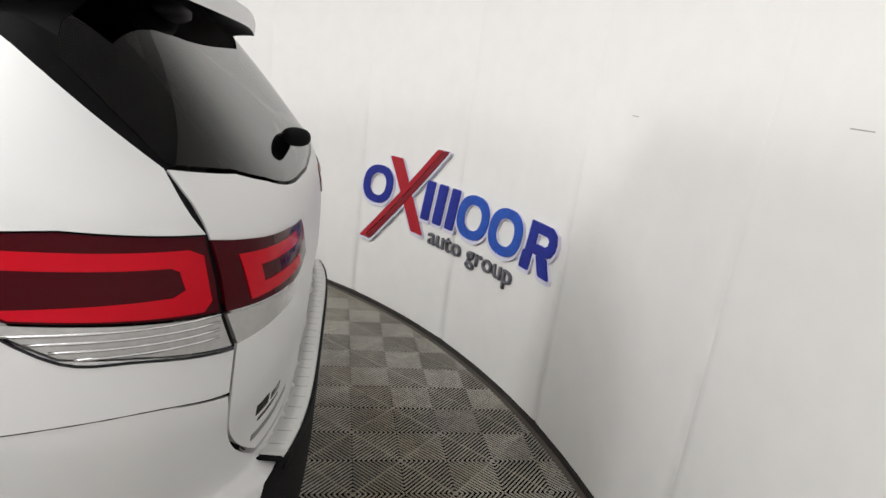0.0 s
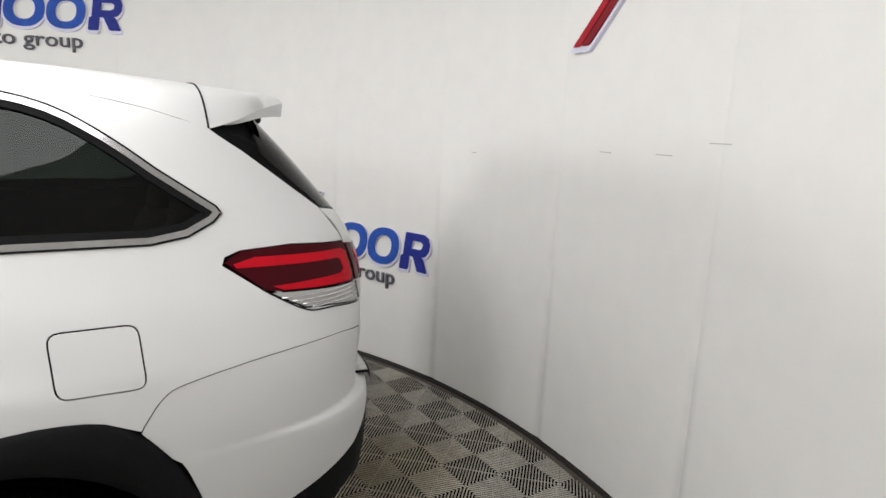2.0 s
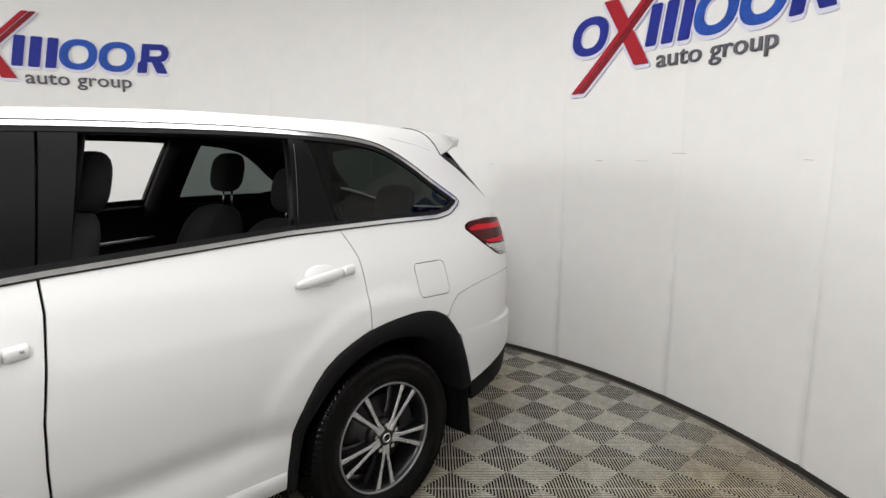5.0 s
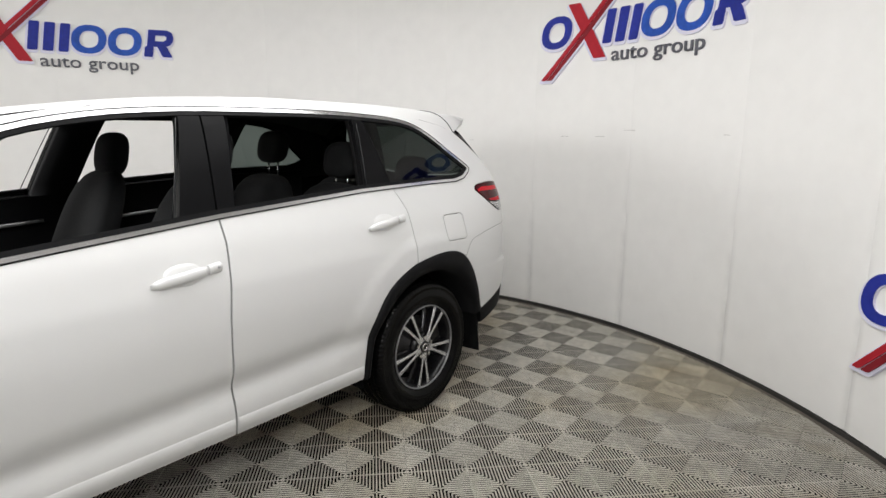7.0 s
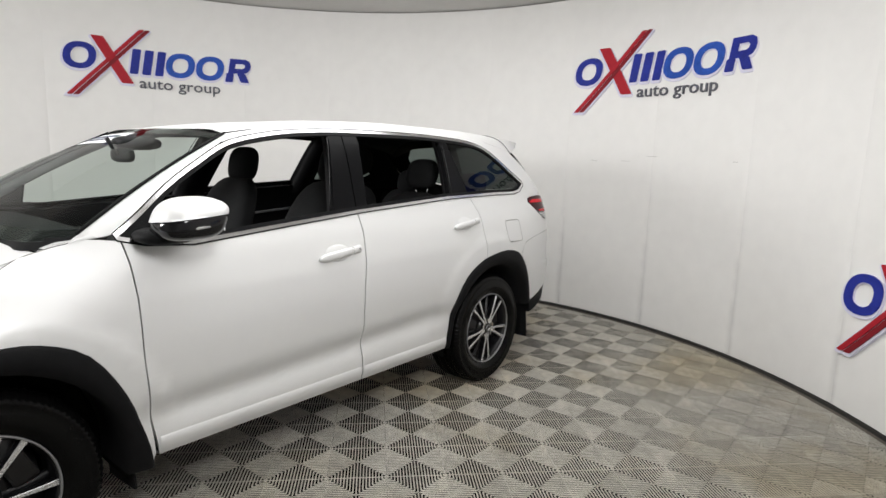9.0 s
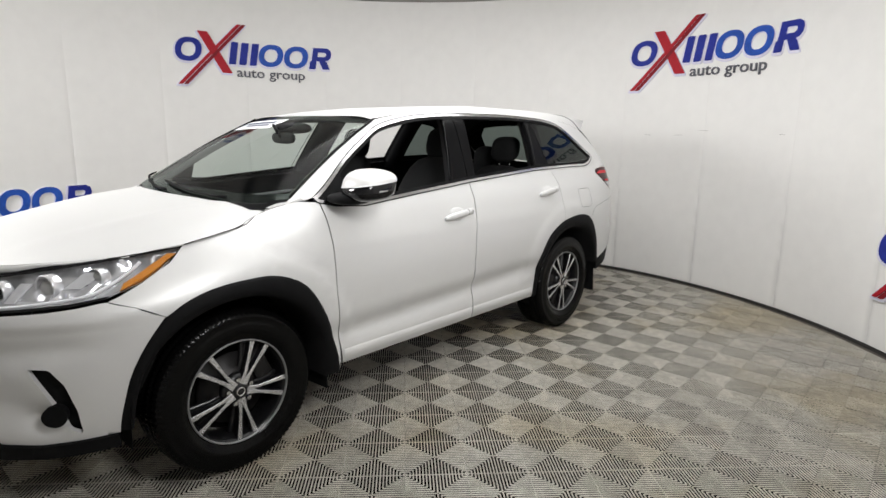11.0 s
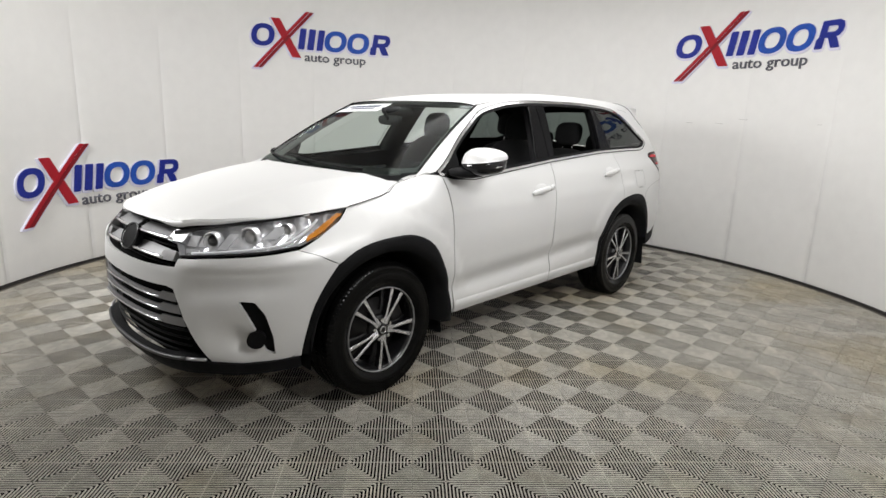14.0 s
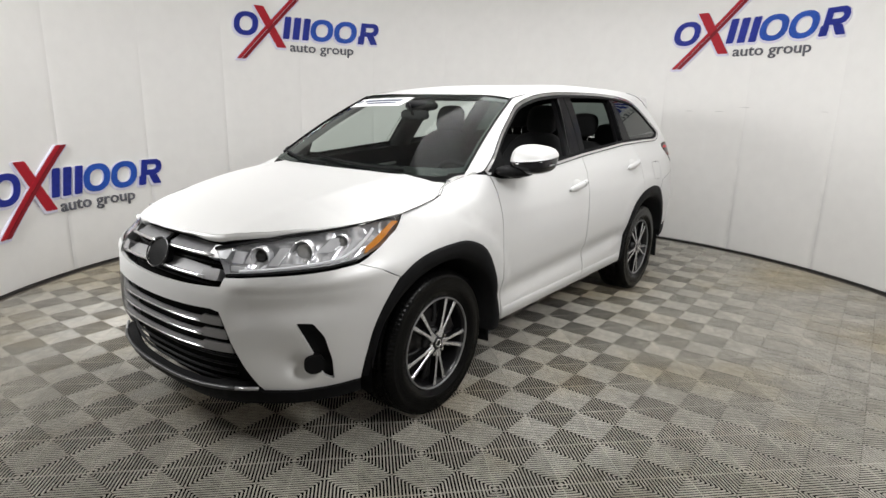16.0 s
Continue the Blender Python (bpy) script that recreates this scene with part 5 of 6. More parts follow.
TL_RED = [(-1.940, 1.223), (-1.985, 1.2485), (-2.13, 1.2555), (-2.314, 1.2415), (-2.336, 1.17), (-2.344, 1.12), (-2.2, 1.130), (-2.085, 1.137), (-2.04, 1.145)]
TL_CLEAR = [(-2.052, 1.137), (-2.085, 1.135), (-2.2, 1.127), (-2.345, 1.117), (-2.363, 1.055), (-2.25, 1.075), (-2.152, 1.086)]
for side in (1, -1):
    tl = skin(TL_RED, S(0.004, side), M_RED, "tail_lamp", car, step=0.03, gap=0.001, thick=0.02, outward=(0, side, 0), label="red tail lamp with a clear lower lens")
    band = [(-1.962, 1.217), (-2.02, 1.231), (-2.296, 1.224), (-2.316, 1.213), (-2.333, 1.142), (-2.324, 1.127), (-2.2, 1.134), (-2.09, 1.141), (-2.06, 1.154), (-2.284, 1.157), (-2.298, 1.166), (-2.288, 1.194), (-2.276, 1.200), (-2.02, 1.206), (-1.970, 1.207)]
    skin(band, S(0.0055, side), M_REDHOT, "light_band", tl, step=0.03, gap=0, thick=0.003, outward=(0, side, 0), label="brighter red light band")
    skin(TL_CLEAR, S(0.003, side), M_CLEARL, "clear_lens", tl, step=0.03, gap=0.001, thick=0.02, outward=(0, side, 0), label="clear ribbed lower lens")
    for k in range(4):
        z = 1.120 - 0.012 * k
        x0, x1 = -2.08 - 0.03 * k, -2.345
        tube([(x0 + (x1 - x0) * j / 8, side * (side_y(x0 + (x1 - x0) * j / 8, z - 0.004 * j / 8) + 0.004), z - 0.004 * j / 8) for j in range(9)], 0.0025, M_CHROME, "lens_rib", tl, seg=5)
    rim = [(-2.03, 1.148), (-2.152, 1.079), (-2.25, 1.068), (-2.364, 1.048)]
    tube([(x, side * (side_y(x, z) + 0.001), z) for x, z in curved(rim, 5)], 0.0025, M_GLOSSBLACK, "lamp_border", tl, seg=5)
    inn = [rx(-2.319, 1.236), ry(0.50, 1.205), ry(0.36, 1.19), ry(0.36, 1.11), ry(0.52, 1.10), rx(-2.349, 1.118)]
    il = skin(inn if side == 1 else flipped(inn), RR(0.004), M_RED, "tail_lamp", gate, step=0.04, gap=0.001, thick=0.02, outward=(-1, 0, 0), label="red inner tail lamp on the tailgate")
    bnd = [ry(0.70, 1.205), ry(0.46, 1.188), ry(0.46, 1.165), ry(0.66, 1.176), ry(0.66, 1.145), ry(0.46, 1.138), ry(0.46, 1.116), ry(0.70, 1.124)]
    skin(bnd if side == 1 else flipped(bnd), RR(0.0055), M_REDHOT, "light_band", il, step=0.03, gap=0, thick=0.003, outward=(-1, 0, 0))
    icl = [rx(-2.350, 1.115), ry(0.52, 1.097), ry(0.40, 1.104), ry(0.55, 1.062), rx(-2.367, 1.055)]
    skin(icl if side == 1 else flipped(icl), RR(0.003), M_CLEARL, "clear_lens", il, step=0.03, gap=0.001, thick=0.02, outward=(-1, 0, 0))

rb_half = [ry(0.0, 0.775), *curved([ry(0.668, 0.784), ry(0.727, 0.834), rx(-2.361, 0.888), rx(-2.362, 0.965)], 4), rx(-2.25, 0.992), rx(-2.03, 0.983), rx(-1.83, 0.952), rx(-1.770, 0.924), rx(-1.733, 0.874), rx(-1.722, 0.845), rx(-1.788, 0.762), rx(-1.857, 0.62), rx(-1.910, 0.482), rx(-2.12, 0.535), rx(-2.33, 0.605), ry(0.76, 0.665), ry(0.70, 0.735), ry(0.64, 0.747), ry(0.0, 0.747)]
rear_bumper = skin(rb_half + [(-a, b) for a, b in rb_half[-2:0:-1]], RR(-0.002), M_PAINT, "rear_bumper", car, step=0.03, ystep=0.009, gap=0.0020, thick=0.02, outward=(-1, 0, 0), label="white rear bumper cover")
va_half = [ry(0.0, 0.744), ry(0.64, 0.744), ry(0.702, 0.731), ry(0.762, 0.661), rx(-2.33, 0.601), rx(-2.12, 0.531), rx(-1.912, 0.478), rx(-1.93, 0.385), rx(-2.12, 0.42), rx(-2.33, 0.47), ry(0.4, 0.42), ry(0.0, 0.40)]
skin(va_half + [(-a, b) for a, b in va_half[-2:0:-1]], RR(-0.004), M_BLACKPL, "rear_valance", car, step=0.05, gap=0.001, thick=0.04, outward=(-1, 0, 0), label="black plastic lower rear bumper")
def step_point(y, w, up):
    """A point of the bumper step: w from 0 at its outer edge to 1 at the tailgate."""
    x, yy, z = RR(0.0)(rear_phi(y=y, z=0.749), 0.749)
    return (x - 0.016 + 0.054 * w, yy, 0.756 + 0.004 * w + up)


ys = [-0.66 + 1.32 * k / 60 for k in range(61)]
grid([[step_point(y, w, u) for y in ys] for w, u in ((-0.06, -0.016), (-0.06, 0.001), (1.16, 0.001))], M_BLACKPL, "plate_edge", rear_bumper, "black rubber edge of the step plate", thick=0.004)
ys = [-0.648 + 1.296 * k / 60 for k in range(61)]
plate_ob = grid([[step_point(y, w, u) for y in ys] for w, u in ((0.06, 0.003), (0.08, 0.006), (0.90, 0.006), (0.92, 0.003))], M_STEP, "step_plate", rear_bumper, "white ribbed bumper step plate", thick=0.003)
for k in range(27):
    y = -0.61 + 1.22 * k / 26
    tube([step_point(y + 0.004 * math.sin(2 * w), w, 0.0065) for w in (0.22, 0.5, 0.80)], 0.0028, M_SILVER, "plate_rib", plate_ob, seg=5)
for side in (1, -1):
    line = curved([(-1.722, 0.846), (-1.738, 0.872), (-1.775, 0.921), (-1.83, 0.948), (-2.03, 0.9795), (-2.25, 0.9885), (-2.362, 0.968)], 5)
    tube([(x, side * (side_y(x, z) - 0.0002), z) for x, z in line], 0.0010, M_BLACKPL, "bumper_seam", rear_bumper, seg=6)
# dealer badge on the tailgate, as plain bars
for y, z, w, h in ((0.655, 0.885, 0.05, 0.022), (0.59, 0.880, 0.05, 0.016), (0.62, 0.860, 0.10, 0.006), (0.585, 0.828, 0.20, 0.013)):
    lp = [ry(y - w / 2, z - h / 2), ry(y + w / 2, z - h / 2), ry(y + w / 2, z + h / 2), ry(y - w / 2, z + h / 2)]
    skin(lp, RR(0.001), M_BAR if h == 0.013 else M_GLOSSBLACK, "badge", gate, step=0.02, gap=0, thick=0.002, outward=(-1, 0, 0), label="small plain badge bar")


# ---- the car: mirrors and handles ----
for side in (1, -1):
    i = 0 if side == 1 else 1
    if side == 1:
        bm = blob_bm((0.735, 1.035, 1.274), (0.120, 0.116, 0.079), 2.8, 32, 22, shear=-0.03)
        for v in bm.verts:
            k = (v.co.y - 0.92) / 0.23
            v.co.z -= 0.020 * k * max(0, (v.co.z - 1.25) / 0.1)
        for v in bm.verts:
            v.co.z = max(v.co.z, 1.271 + 0.12 * (-0.63 * (v.co.x - 0.735) + 0.76 * (v.co.y - 1.035)))
        mirror = part("door_mirror", bm, M_PAINT, front_doors[i], "white door mirror with a black base", smooth=True)
        bm = blob_bm((0.735, 1.033, 1.260), (0.119, 0.115, 0.068), 2.9, 32, 22, shear=-0.02)
        for v in bm.verts:
            v.co.z = min(v.co.z, 1.273 + 0.12 * (-0.63 * (v.co.x - 0.735) + 0.76 * (v.co.y - 1.035)))
        part("mirror_base", bm, M_GLOSSBLACK, mirror, "gloss black lower mirror shell", smooth=True)
        part("mirror_arm", blob_bm((0.785, 0.945, 1.200), (0.105, 0.100, 0.030), 2.6), M_BLACKPL, mirror, smooth=True)
        sig = [(0.735 + 0.119 * math.sin(a), 1.032 + 0.115 * math.cos(a), 1.236 + 0.003 * k) for k, a in enumerate([radians(q) for q in (72, 52, 32, 12, -8)])]
        tube(sig, [0.002, 0.003, 0.005, 0.006, 0.004], M_CLEARL, "turn_signal", mirror, seg=8, label="clear turn signal strip")
        part("mirror_glass", box_bm(0.640, 0.645, 0.96, 1.11, 1.225, 1.32, 0.0), mat("mirror_silver", (0.9, 0.9, 0.9), 0.02, metal=1.0), mirror)
    for x0, x1, z0, z1, par in ((0.068, -0.20, 1.022, 1.050, front_doors[i]), (-0.985, -1.245, 1.093, 1.122, rear_doors[i])):
        cx, cz = (x0 + x1) / 2 + 0.012, (z0 + z1) / 2 + 0.006
        cup = oval(cx, cz, 0.072, 0.040, 28, 2.2)
        skin(cup, lambda a, b, s3=side, ux=cx, uz=cz: (a, s3 * (side_y(a, b) - 0.001 + 0.010 * max(0, 1 - ((a - ux) / 0.074) ** 2 - ((b - uz) / 0.042) ** 2) ** 0.5), b), M_PAINT, "handle_cup", par, step=0.010, gap=0, thick=0.0, outward=(0, side, 0))
        bars = []
        for ta, tb in ((0.0, 0.765), (0.785, 1.0)):
            pts, rad = [], []
            for k in range(13):
                u = k / 12
                t = ta + (tb - ta) * u
                x, z = x0 + (x1 - x0) * t, z0 + (z1 - z0) * t
                lift = 0.007 + 0.015 * math.sin(math.pi * min(1, t / 0.95))
                pts.append((x, side * (side_y(x, z) + lift), z + 0.004 * math.sin(math.pi * t)))
                rad.append((0.012 + 0.0085 * min(1, t * 6)) * (0.72 + 0.28 * min(1, 12 * min(u, 1 - u))))
            bars.append(tube(pts, rad, M_PAINT, "door_handle" if ta == 0 else "handle_cap", par, seg=12, label="white body-coloured door handle" if ta == 0 else "", flat=0.65))
        handle = bars[0]
        if par is front_doors[0]:
            part("keyhole", blob_bm((x1 + 0.018, side * (side_y(x1, z1) + 0.024), z1 + 0.004), (0.006, 0.004, 0.006), 2.0, 12, 8), M_SILVER, handle)


# ---- the car: wheels ----
def lathe(profile, seg, material, name, bump=None):
    verts, faces = [], []
    for k in range(seg):
        a = 2 * math.pi * k / seg
        for i, (r, y) in enumerate(profile):
            rr = r - (bump(i, k) if bump else 0)
            verts.append((rr * math.cos(a), y, rr * math.sin(a)))
    m = len(profile)
    for k in range(seg):
        j = (k + 1) % seg
        for i in range(m - 1):
            faces.append((k * m + i, k * m + i + 1, j * m + i + 1, j * m + i))
    return mesh_from(name, verts, faces, material, smooth=True)


def build_wheel():
    outer = [(0.233, 0.088), (0.238, 0.103), (0.248, 0.112), (0.262, 0.116), (0.266, 0.121), (0.290, 0.1235), (0.315, 0.123), (0.338, 0.118), (0.342, 0.120), (0.352, 0.117), (0.364, 0.108), (0.371, 0.098), (0.374, 0.082), (0.3745, 0.066), (0.366, 0.064), (0.366, 0.056), (0.3755, 0.054), (0.376, 0.012), (0.367, 0.010)]
    prof = outer + [(r, -y) for r, y in outer[::-1]]
    m = len(prof)

    def sipes(i, k):
        j = min(i, m - 1 - i)
        if 9 <= j <= 12:
            return 0.007 if k % 3 == 0 else 0.0
        if 16 <= j <= 17:
            return 0.006 if (k + 1) % 3 == 0 else 0.0
        return 0.0
    wheel = new("wheel", lathe([(0.236, 0.106), (0.2385, 0.1075), (0.2385, 0.102), (0.231, 0.098), (0.221, 0.085), (0.214, 0.02), (0.205, -0.06), (0.232, -0.095), (0.238, -0.1)], 72, M_RIMDARK, "wheel"))
    tagged(wheel, "five double-spoke dark and machined alloy wheel")
    wheel.parent = car
    part("tyre", lathe(prof, 288, M_RUBBER, "tyre", sipes), M_RUBBER, wheel, "black ribbed road tyre")
    part("rim_edge", lathe([(0.2395, 0.104), (0.2395, 0.109), (0.2355, 0.1105), (0.2315, 0.107), (0.2315, 0.102)], 72, M_BAR, "rim_edge"), M_BAR, wheel)
    for k in range(5):
        ang = radians(-25 + 72 * k)
        ca, sa = math.cos(ang), math.sin(ang)

        def place(u, v, y):
            return (u * ca - v * sa, y, u * sa + v * ca)
        for s2 in (1, -1):
            rows = []
            for u, c, w in ((0.034, 0.0095, 0.0100), (0.070, 0.0100, 0.0095), (0.090, 0.0125, 0.0074), (0.15, 0.0245, 0.0080), (0.20, 0.0345, 0.0102), (0.2335, 0.0415, 0.0128)):
                y = 0.104 - 0.006 * (u / 0.24) ** 2
                rows.append([place(u, s2 * c - w, y - 0.034), place(u, s2 * c - w, y - 0.002), place(u, s2 * c - w + 0.002, y), place(u, s2 * c + w - 0.002, y), place(u, s2 * c + w, y - 0.002), place(u, s2 * c + w, y - 0.034)])
            verts = [p for r in rows for p in r]
            faces, mats = [], []
            for i in range(len(rows) - 1):
                for j in range(5):
                    faces.append((i * 6 + j, (i + 1) * 6 + j, (i + 1) * 6 + j + 1, i * 6 + j + 1))
                    mats.append(0 if 1 <= j <= 3 else 1)
            me = mesh_from("spoke", verts, faces, M_ALLOY)
            me.materials.append(M_RIMDARK)
            me.polygons.foreach_set("material_index", mats)
            part("spoke", me, None, wheel, "machined alloy spoke" if k == 0 else "")
        rows = []
        for u, c in ((0.05, 0.022), (0.12, 0.034), (0.19, 0.058), (0.23, 0.073)):
            y = 0.076 - 0.03 * (u > 0.1) * (u - 0.1) / 0.13
            rows.append([place(u, -c, y - 0.03), place(u, -c * 0.9, y - 0.006), place(u, -c * 0.4, y - 0.02), place(u, c * 0.4, y - 0.02), place(u, c * 0.9, y - 0.006), place(u, c, y - 0.03)])
        part("spoke_web", mesh_from("spoke_web", [p for r in rows for p in r], [(i * 6 + j, (i + 1) * 6 + j, (i + 1) * 6 + j + 1, i * 6 + j + 1) for i in range(3) for j in range(5)], M_RIMDARK, smooth=True), M_RIMDARK, wheel)
        a2 = ang + radians(36)
        bm = bmesh.new()
        bmesh.ops.create_cone(bm, cap_ends=True, segments=6, radius1=0.0125, radius2=0.0105, depth=0.030)
        bm.transform(Matrix.Translation((0.057 * math.cos(a2), 0.092, 0.057 * math.sin(a2))) @ Euler((radians(-90), 0, 0)).to_matrix().to_4x4())
        part("lug_nut", bm, M_CHROME, wheel)
    part("hub", lathe([(0.080, 0.06), (0.076, 0.088), (0.060, 0.094), (0.040, 0.101), (0.033, 0.103)], 40, M_RIMDARK, "hub"), M_RIMDARK, wheel)
    part("hub_cap", lathe([(0.033, 0.102), (0.032, 0.108), (0.026, 0.110), (0.024, 0.108), (0.0, 0.109)], 32, M_RIMDARK, "hub_cap"), M_RIMDARK, wheel, "dark hub cap with a chrome ring")
    part("hub_ring", lathe([(0.0215, 0.108), (0.0205, 0.1115), (0.0165, 0.1115), (0.0155, 0.108)], 28, M_CHROME, "hub_ring"), M_CHROME, wheel)
    part("brake_disc", lathe([(0.165, 0.026), (0.165, 0.034), (0.10, 0.034), (0.095, 0.06), (0.0, 0.062)], 48, M_DISC, "brake_disc"), M_DISC, wheel, "bare steel brake disc")
    part("backing_plate", lathe([(0.205, -0.02), (0.20, 0.0), (0.0, 0.0)], 40, M_DARK, "backing_plate"), M_DARK, wheel)
    bm = box_bm(0.105, 0.19, 0.005, 0.058, -0.055, 0.055, 0.012)
    bm.transform(Matrix.Rotation(radians(-155), 4, "Y"))
    part("brake_caliper", bm, M_DISC, wheel)
    return wheel


first_wheel = build_wheel()
first_wheel.matrix_basis = pose(1.395, 0.808, 0.376)
for x, y, rz, ry2 in ((-1.395, 0.812, 0, -7), (1.395, -0.808, 180, 40), (-1.395, -0.812, 180, 75)):
    copy_thing(first_wheel, pose(x, y, 0.376, 0, ry2, rz))
# mud flaps
for side in (1, -1):
    for x0, x1, zt, zb in ((0.945, 0.930, 0.44, 0.23), (-1.897, -1.930, 0.47, 0.19)):
        rows = []
        for k in range(7):
            t = k / 6
            x = x0 + (x1 - x0) * t
            z = zt + (zb - zt) * t
            w = 0.905
            rows.append([(x + 0.004, side * (0.70 + 0.01 * t), z), (x, side * 0.80, z), (x - 0.008, side * 0.90, z), (x - 0.012, side * w, z)])
        grid(rows, M_BLACKPL, "mud_flap", car, "black plastic mud flap", thick=0.012, flip=side == 1)


# ---- the car: cabin ----
part("cabin_floor", box_bm(-2.25, 0.86, -0.70, 0.70, 0.24, 0.40, 0.04), M_DARK, car)
part("engine_cover", box_bm(0.84, 1.98, -0.52, 0.52, 0.215, 0.40, 0.03), M_DARK, car)
for side in (1, -1):
    lp = [(0.86, 0.42), (0.90, 1.14), (0.64, 1.142), (0.27, 1.172), (-0.26, 1.214), (-1.02, 1.258), (-1.9, 1.262), (-1.98, 0.95), (-1.85, 0.90), (-1.0, 0.90), (-0.95, 0.42)]
    skin(lp, S(-0.055, side), M_INNER, "door_lining", car, step=0.09, gap=0, thick=0.0, outward=(0, -side, 0))
    for x0, x1 in ((0.75, -0.15), (-0.35, -1.1)):
        tube([(x0 + (x1 - x0) * k / 8, side * 0.815, 1.03 + 0.05 * k / 8 - 0.02 * (x0 > 0)) for k in range(9)], 0.011, M_SILVER, "door_trim_strip", car, seg=6)
    top = [(x, side * (side_y(x, z) - 0.06), z) for x, z in ((0.85, 1.155), (0.64, 1.145), (0.27, 1.175), (-0.26, 1.216), (-1.02, 1.26), (-1.9, 1.265))]
    rim = [(x, side * (side_y(x, z) - 0.008), z + 0.006) for x, z in ((0.85, 1.155), (0.64, 1.145), (0.27, 1.175), (-0.26, 1.216), (-1.02, 1.26), (-1.9, 1.265))]
    grid([rim, top], M_INNER, "door_top", car, flip=side == 1)
    # inside faces of the centre and rear pillars
    for x0, x1, w in ((-0.10, -0.24, 0.20), (-1.04, -1.15, 0.16)):
        rr = []
        for k in range(8):
            t = k / 7
            z = 1.2 + 0.43 * t
            x = x0 + (x1 - x0) * t
            rr.append([(x + 0.01, side * (side_y(x, z) - 0.02), z), (x, side * (side_y(x, z) - 0.075), z), (x - w, side * (side_y(x, z) - 0.075), z), (x - w - 0.01, side * (side_y(x, z) - 0.02), z)])
        grid(rr, M_INNER, "pillar_lining", car)
    rr = []
    for k in range(10):
        t = k / 9
        p = Vector(shield_point(1.0, t))
        rr.append([(p.x - 0.02, side * (p.y - 0.01), p.z - 0.01), (p.x - 0.055, side * (p.y - 0.035), p.z - 0.03), (p.x - 0.085, side * (p.y + 0.005), p.z - 0.03)])
    grid(rr, M_GREYIN, "pillar_lining", car)
rows = []
for k in range(13):
    x = 0.33 - 2.35 * k / 12
    zb = RAIL(max(x, -1.95)) - 0.03
    rows.append(roof_row(x, x, zb, CROWN(x) - 0.045, side_y(x, RAIL(max(x, -1.95))) - 0.03, n=10))
# headliner cloth, with the cabin's shade put into its dark colour
grid(rows, mat("shaded_headliner", (0.04, 0.04, 0.04), 0.9, noise_scale=9, amount=0.1), "headliner", car)
# dark lining round the rear quarter windows and the tailgate's sides
QLINE = lifted([(-1.15, 1.24), (-1.15, 1.645), (-1.435, 1.640), (-1.6, 1.625), (-1.80, 1.590), (-1.96, 1.540), (-2.10, 1.44), (-2.22, 1.34), (-2.26, 1.22), (-1.6, 1.20)])
QHOLE = lifted([(-1.25, 1.275), (-1.21, 1.605), (-1.435, 1.595), (-1.57, 1.565), (-1.69, 1.498), (-1.79, 1.430), (-1.905, 1.347), (-1.84, 1.312), (-1.77, 1.300), (-1.5, 1.296)])
for side in (1, -1):
    skin(QLINE, S(-0.028, side), M_INNER, "quarter_lining", car, holes=[QHOLE], step=0.06, gap=0, thick=0.0, outward=(0, -side, 0))
    rail = [(x, z - 0.012) for x, z in DLO_TOP if x < 0.4]
    grid([[(x, side * (side_y(x, z) - 0.012), z) for x, z in rail], [(x, side * (side_y(x, z) - 0.05), z + 0.012) for x, z in rail]], M_INNER, "door_frame_lining", car)
# inside of the tailgate, below and above its window
low_half = [ry(0.0, 1.240), ry(0.25, 1.252), ry(0.5, 1.295), ry(0.66, 1.325), ry(0.70, 1.2), ry(0.70, 0.85), ry(0.0, 0.85)]
skin(low_half + [(-a, b) for a, b in low_half[-2:0:-1]], RR(-0.03), M_INNER, "tailgate_lining", car, step=0.08, gap=0, thick=0, outward=(1, 0, 0))
head_half = [ry(0.0, 1.60), ry(0.50, 1.575), ry(0.60, 1.535), ry(0.66, 1.50), ry(0.66, 1.60), ry(0.50, 1.67), ry(0.0, 1.69)]
skin(head_half + [(-a, b) for a, b in head_half[-2:0:-1]], RR(-0.02), M_INNER, "tailgate_header", car, step=0.08, gap=0, thick=0, outward=(1, 0, 0))
# dashboard
dash_rows = []
for y in [-0.80 + 1.6 * k / 20 for k in range(21)]:
    hump = 0.035 * math.exp(-((y - 0.36) / 0.17) ** 2)
    dash_rows.append([(1.10, y, 1.13), (0.98, y, 1.150), (0.82, y, 1.145 + hump), (0.70, y, 1.11 + hump), (0.66, y, 1.03), (0.70, y, 0.85), (0.76, y, 0.55)])
grid(dash_rows, M_INNER, "dashboard", car, "black soft-touch dashboard")
wheel_pts = []
for k in range(25):
    a = 2 * math.pi * k / 24
    wheel_pts.append((0.50 + 0.075 * math.sin(a), 0.36 + 0.185 * math.cos(a), 1.03 + 0.165 * math.sin(a)))
steer = tube(wheel_pts, 0.016, M_INNER, "steering_wheel", car, seg=8)
part("steering_hub", blob_bm((0.53, 0.36, 1.02), (0.04, 0.08, 0.06), 2.5), M_INNER, steer, smooth=True)
part("centre_console", box_bm(-0.25, 0.75, -0.14, 0.14, 0.40, 0.80, 0.04), M_INNER, car)
part("screen", box_bm(0.655, 0.675, -0.13, 0.13, 0.95, 1.08, 0.006), M_GLOSSBLACK, car)


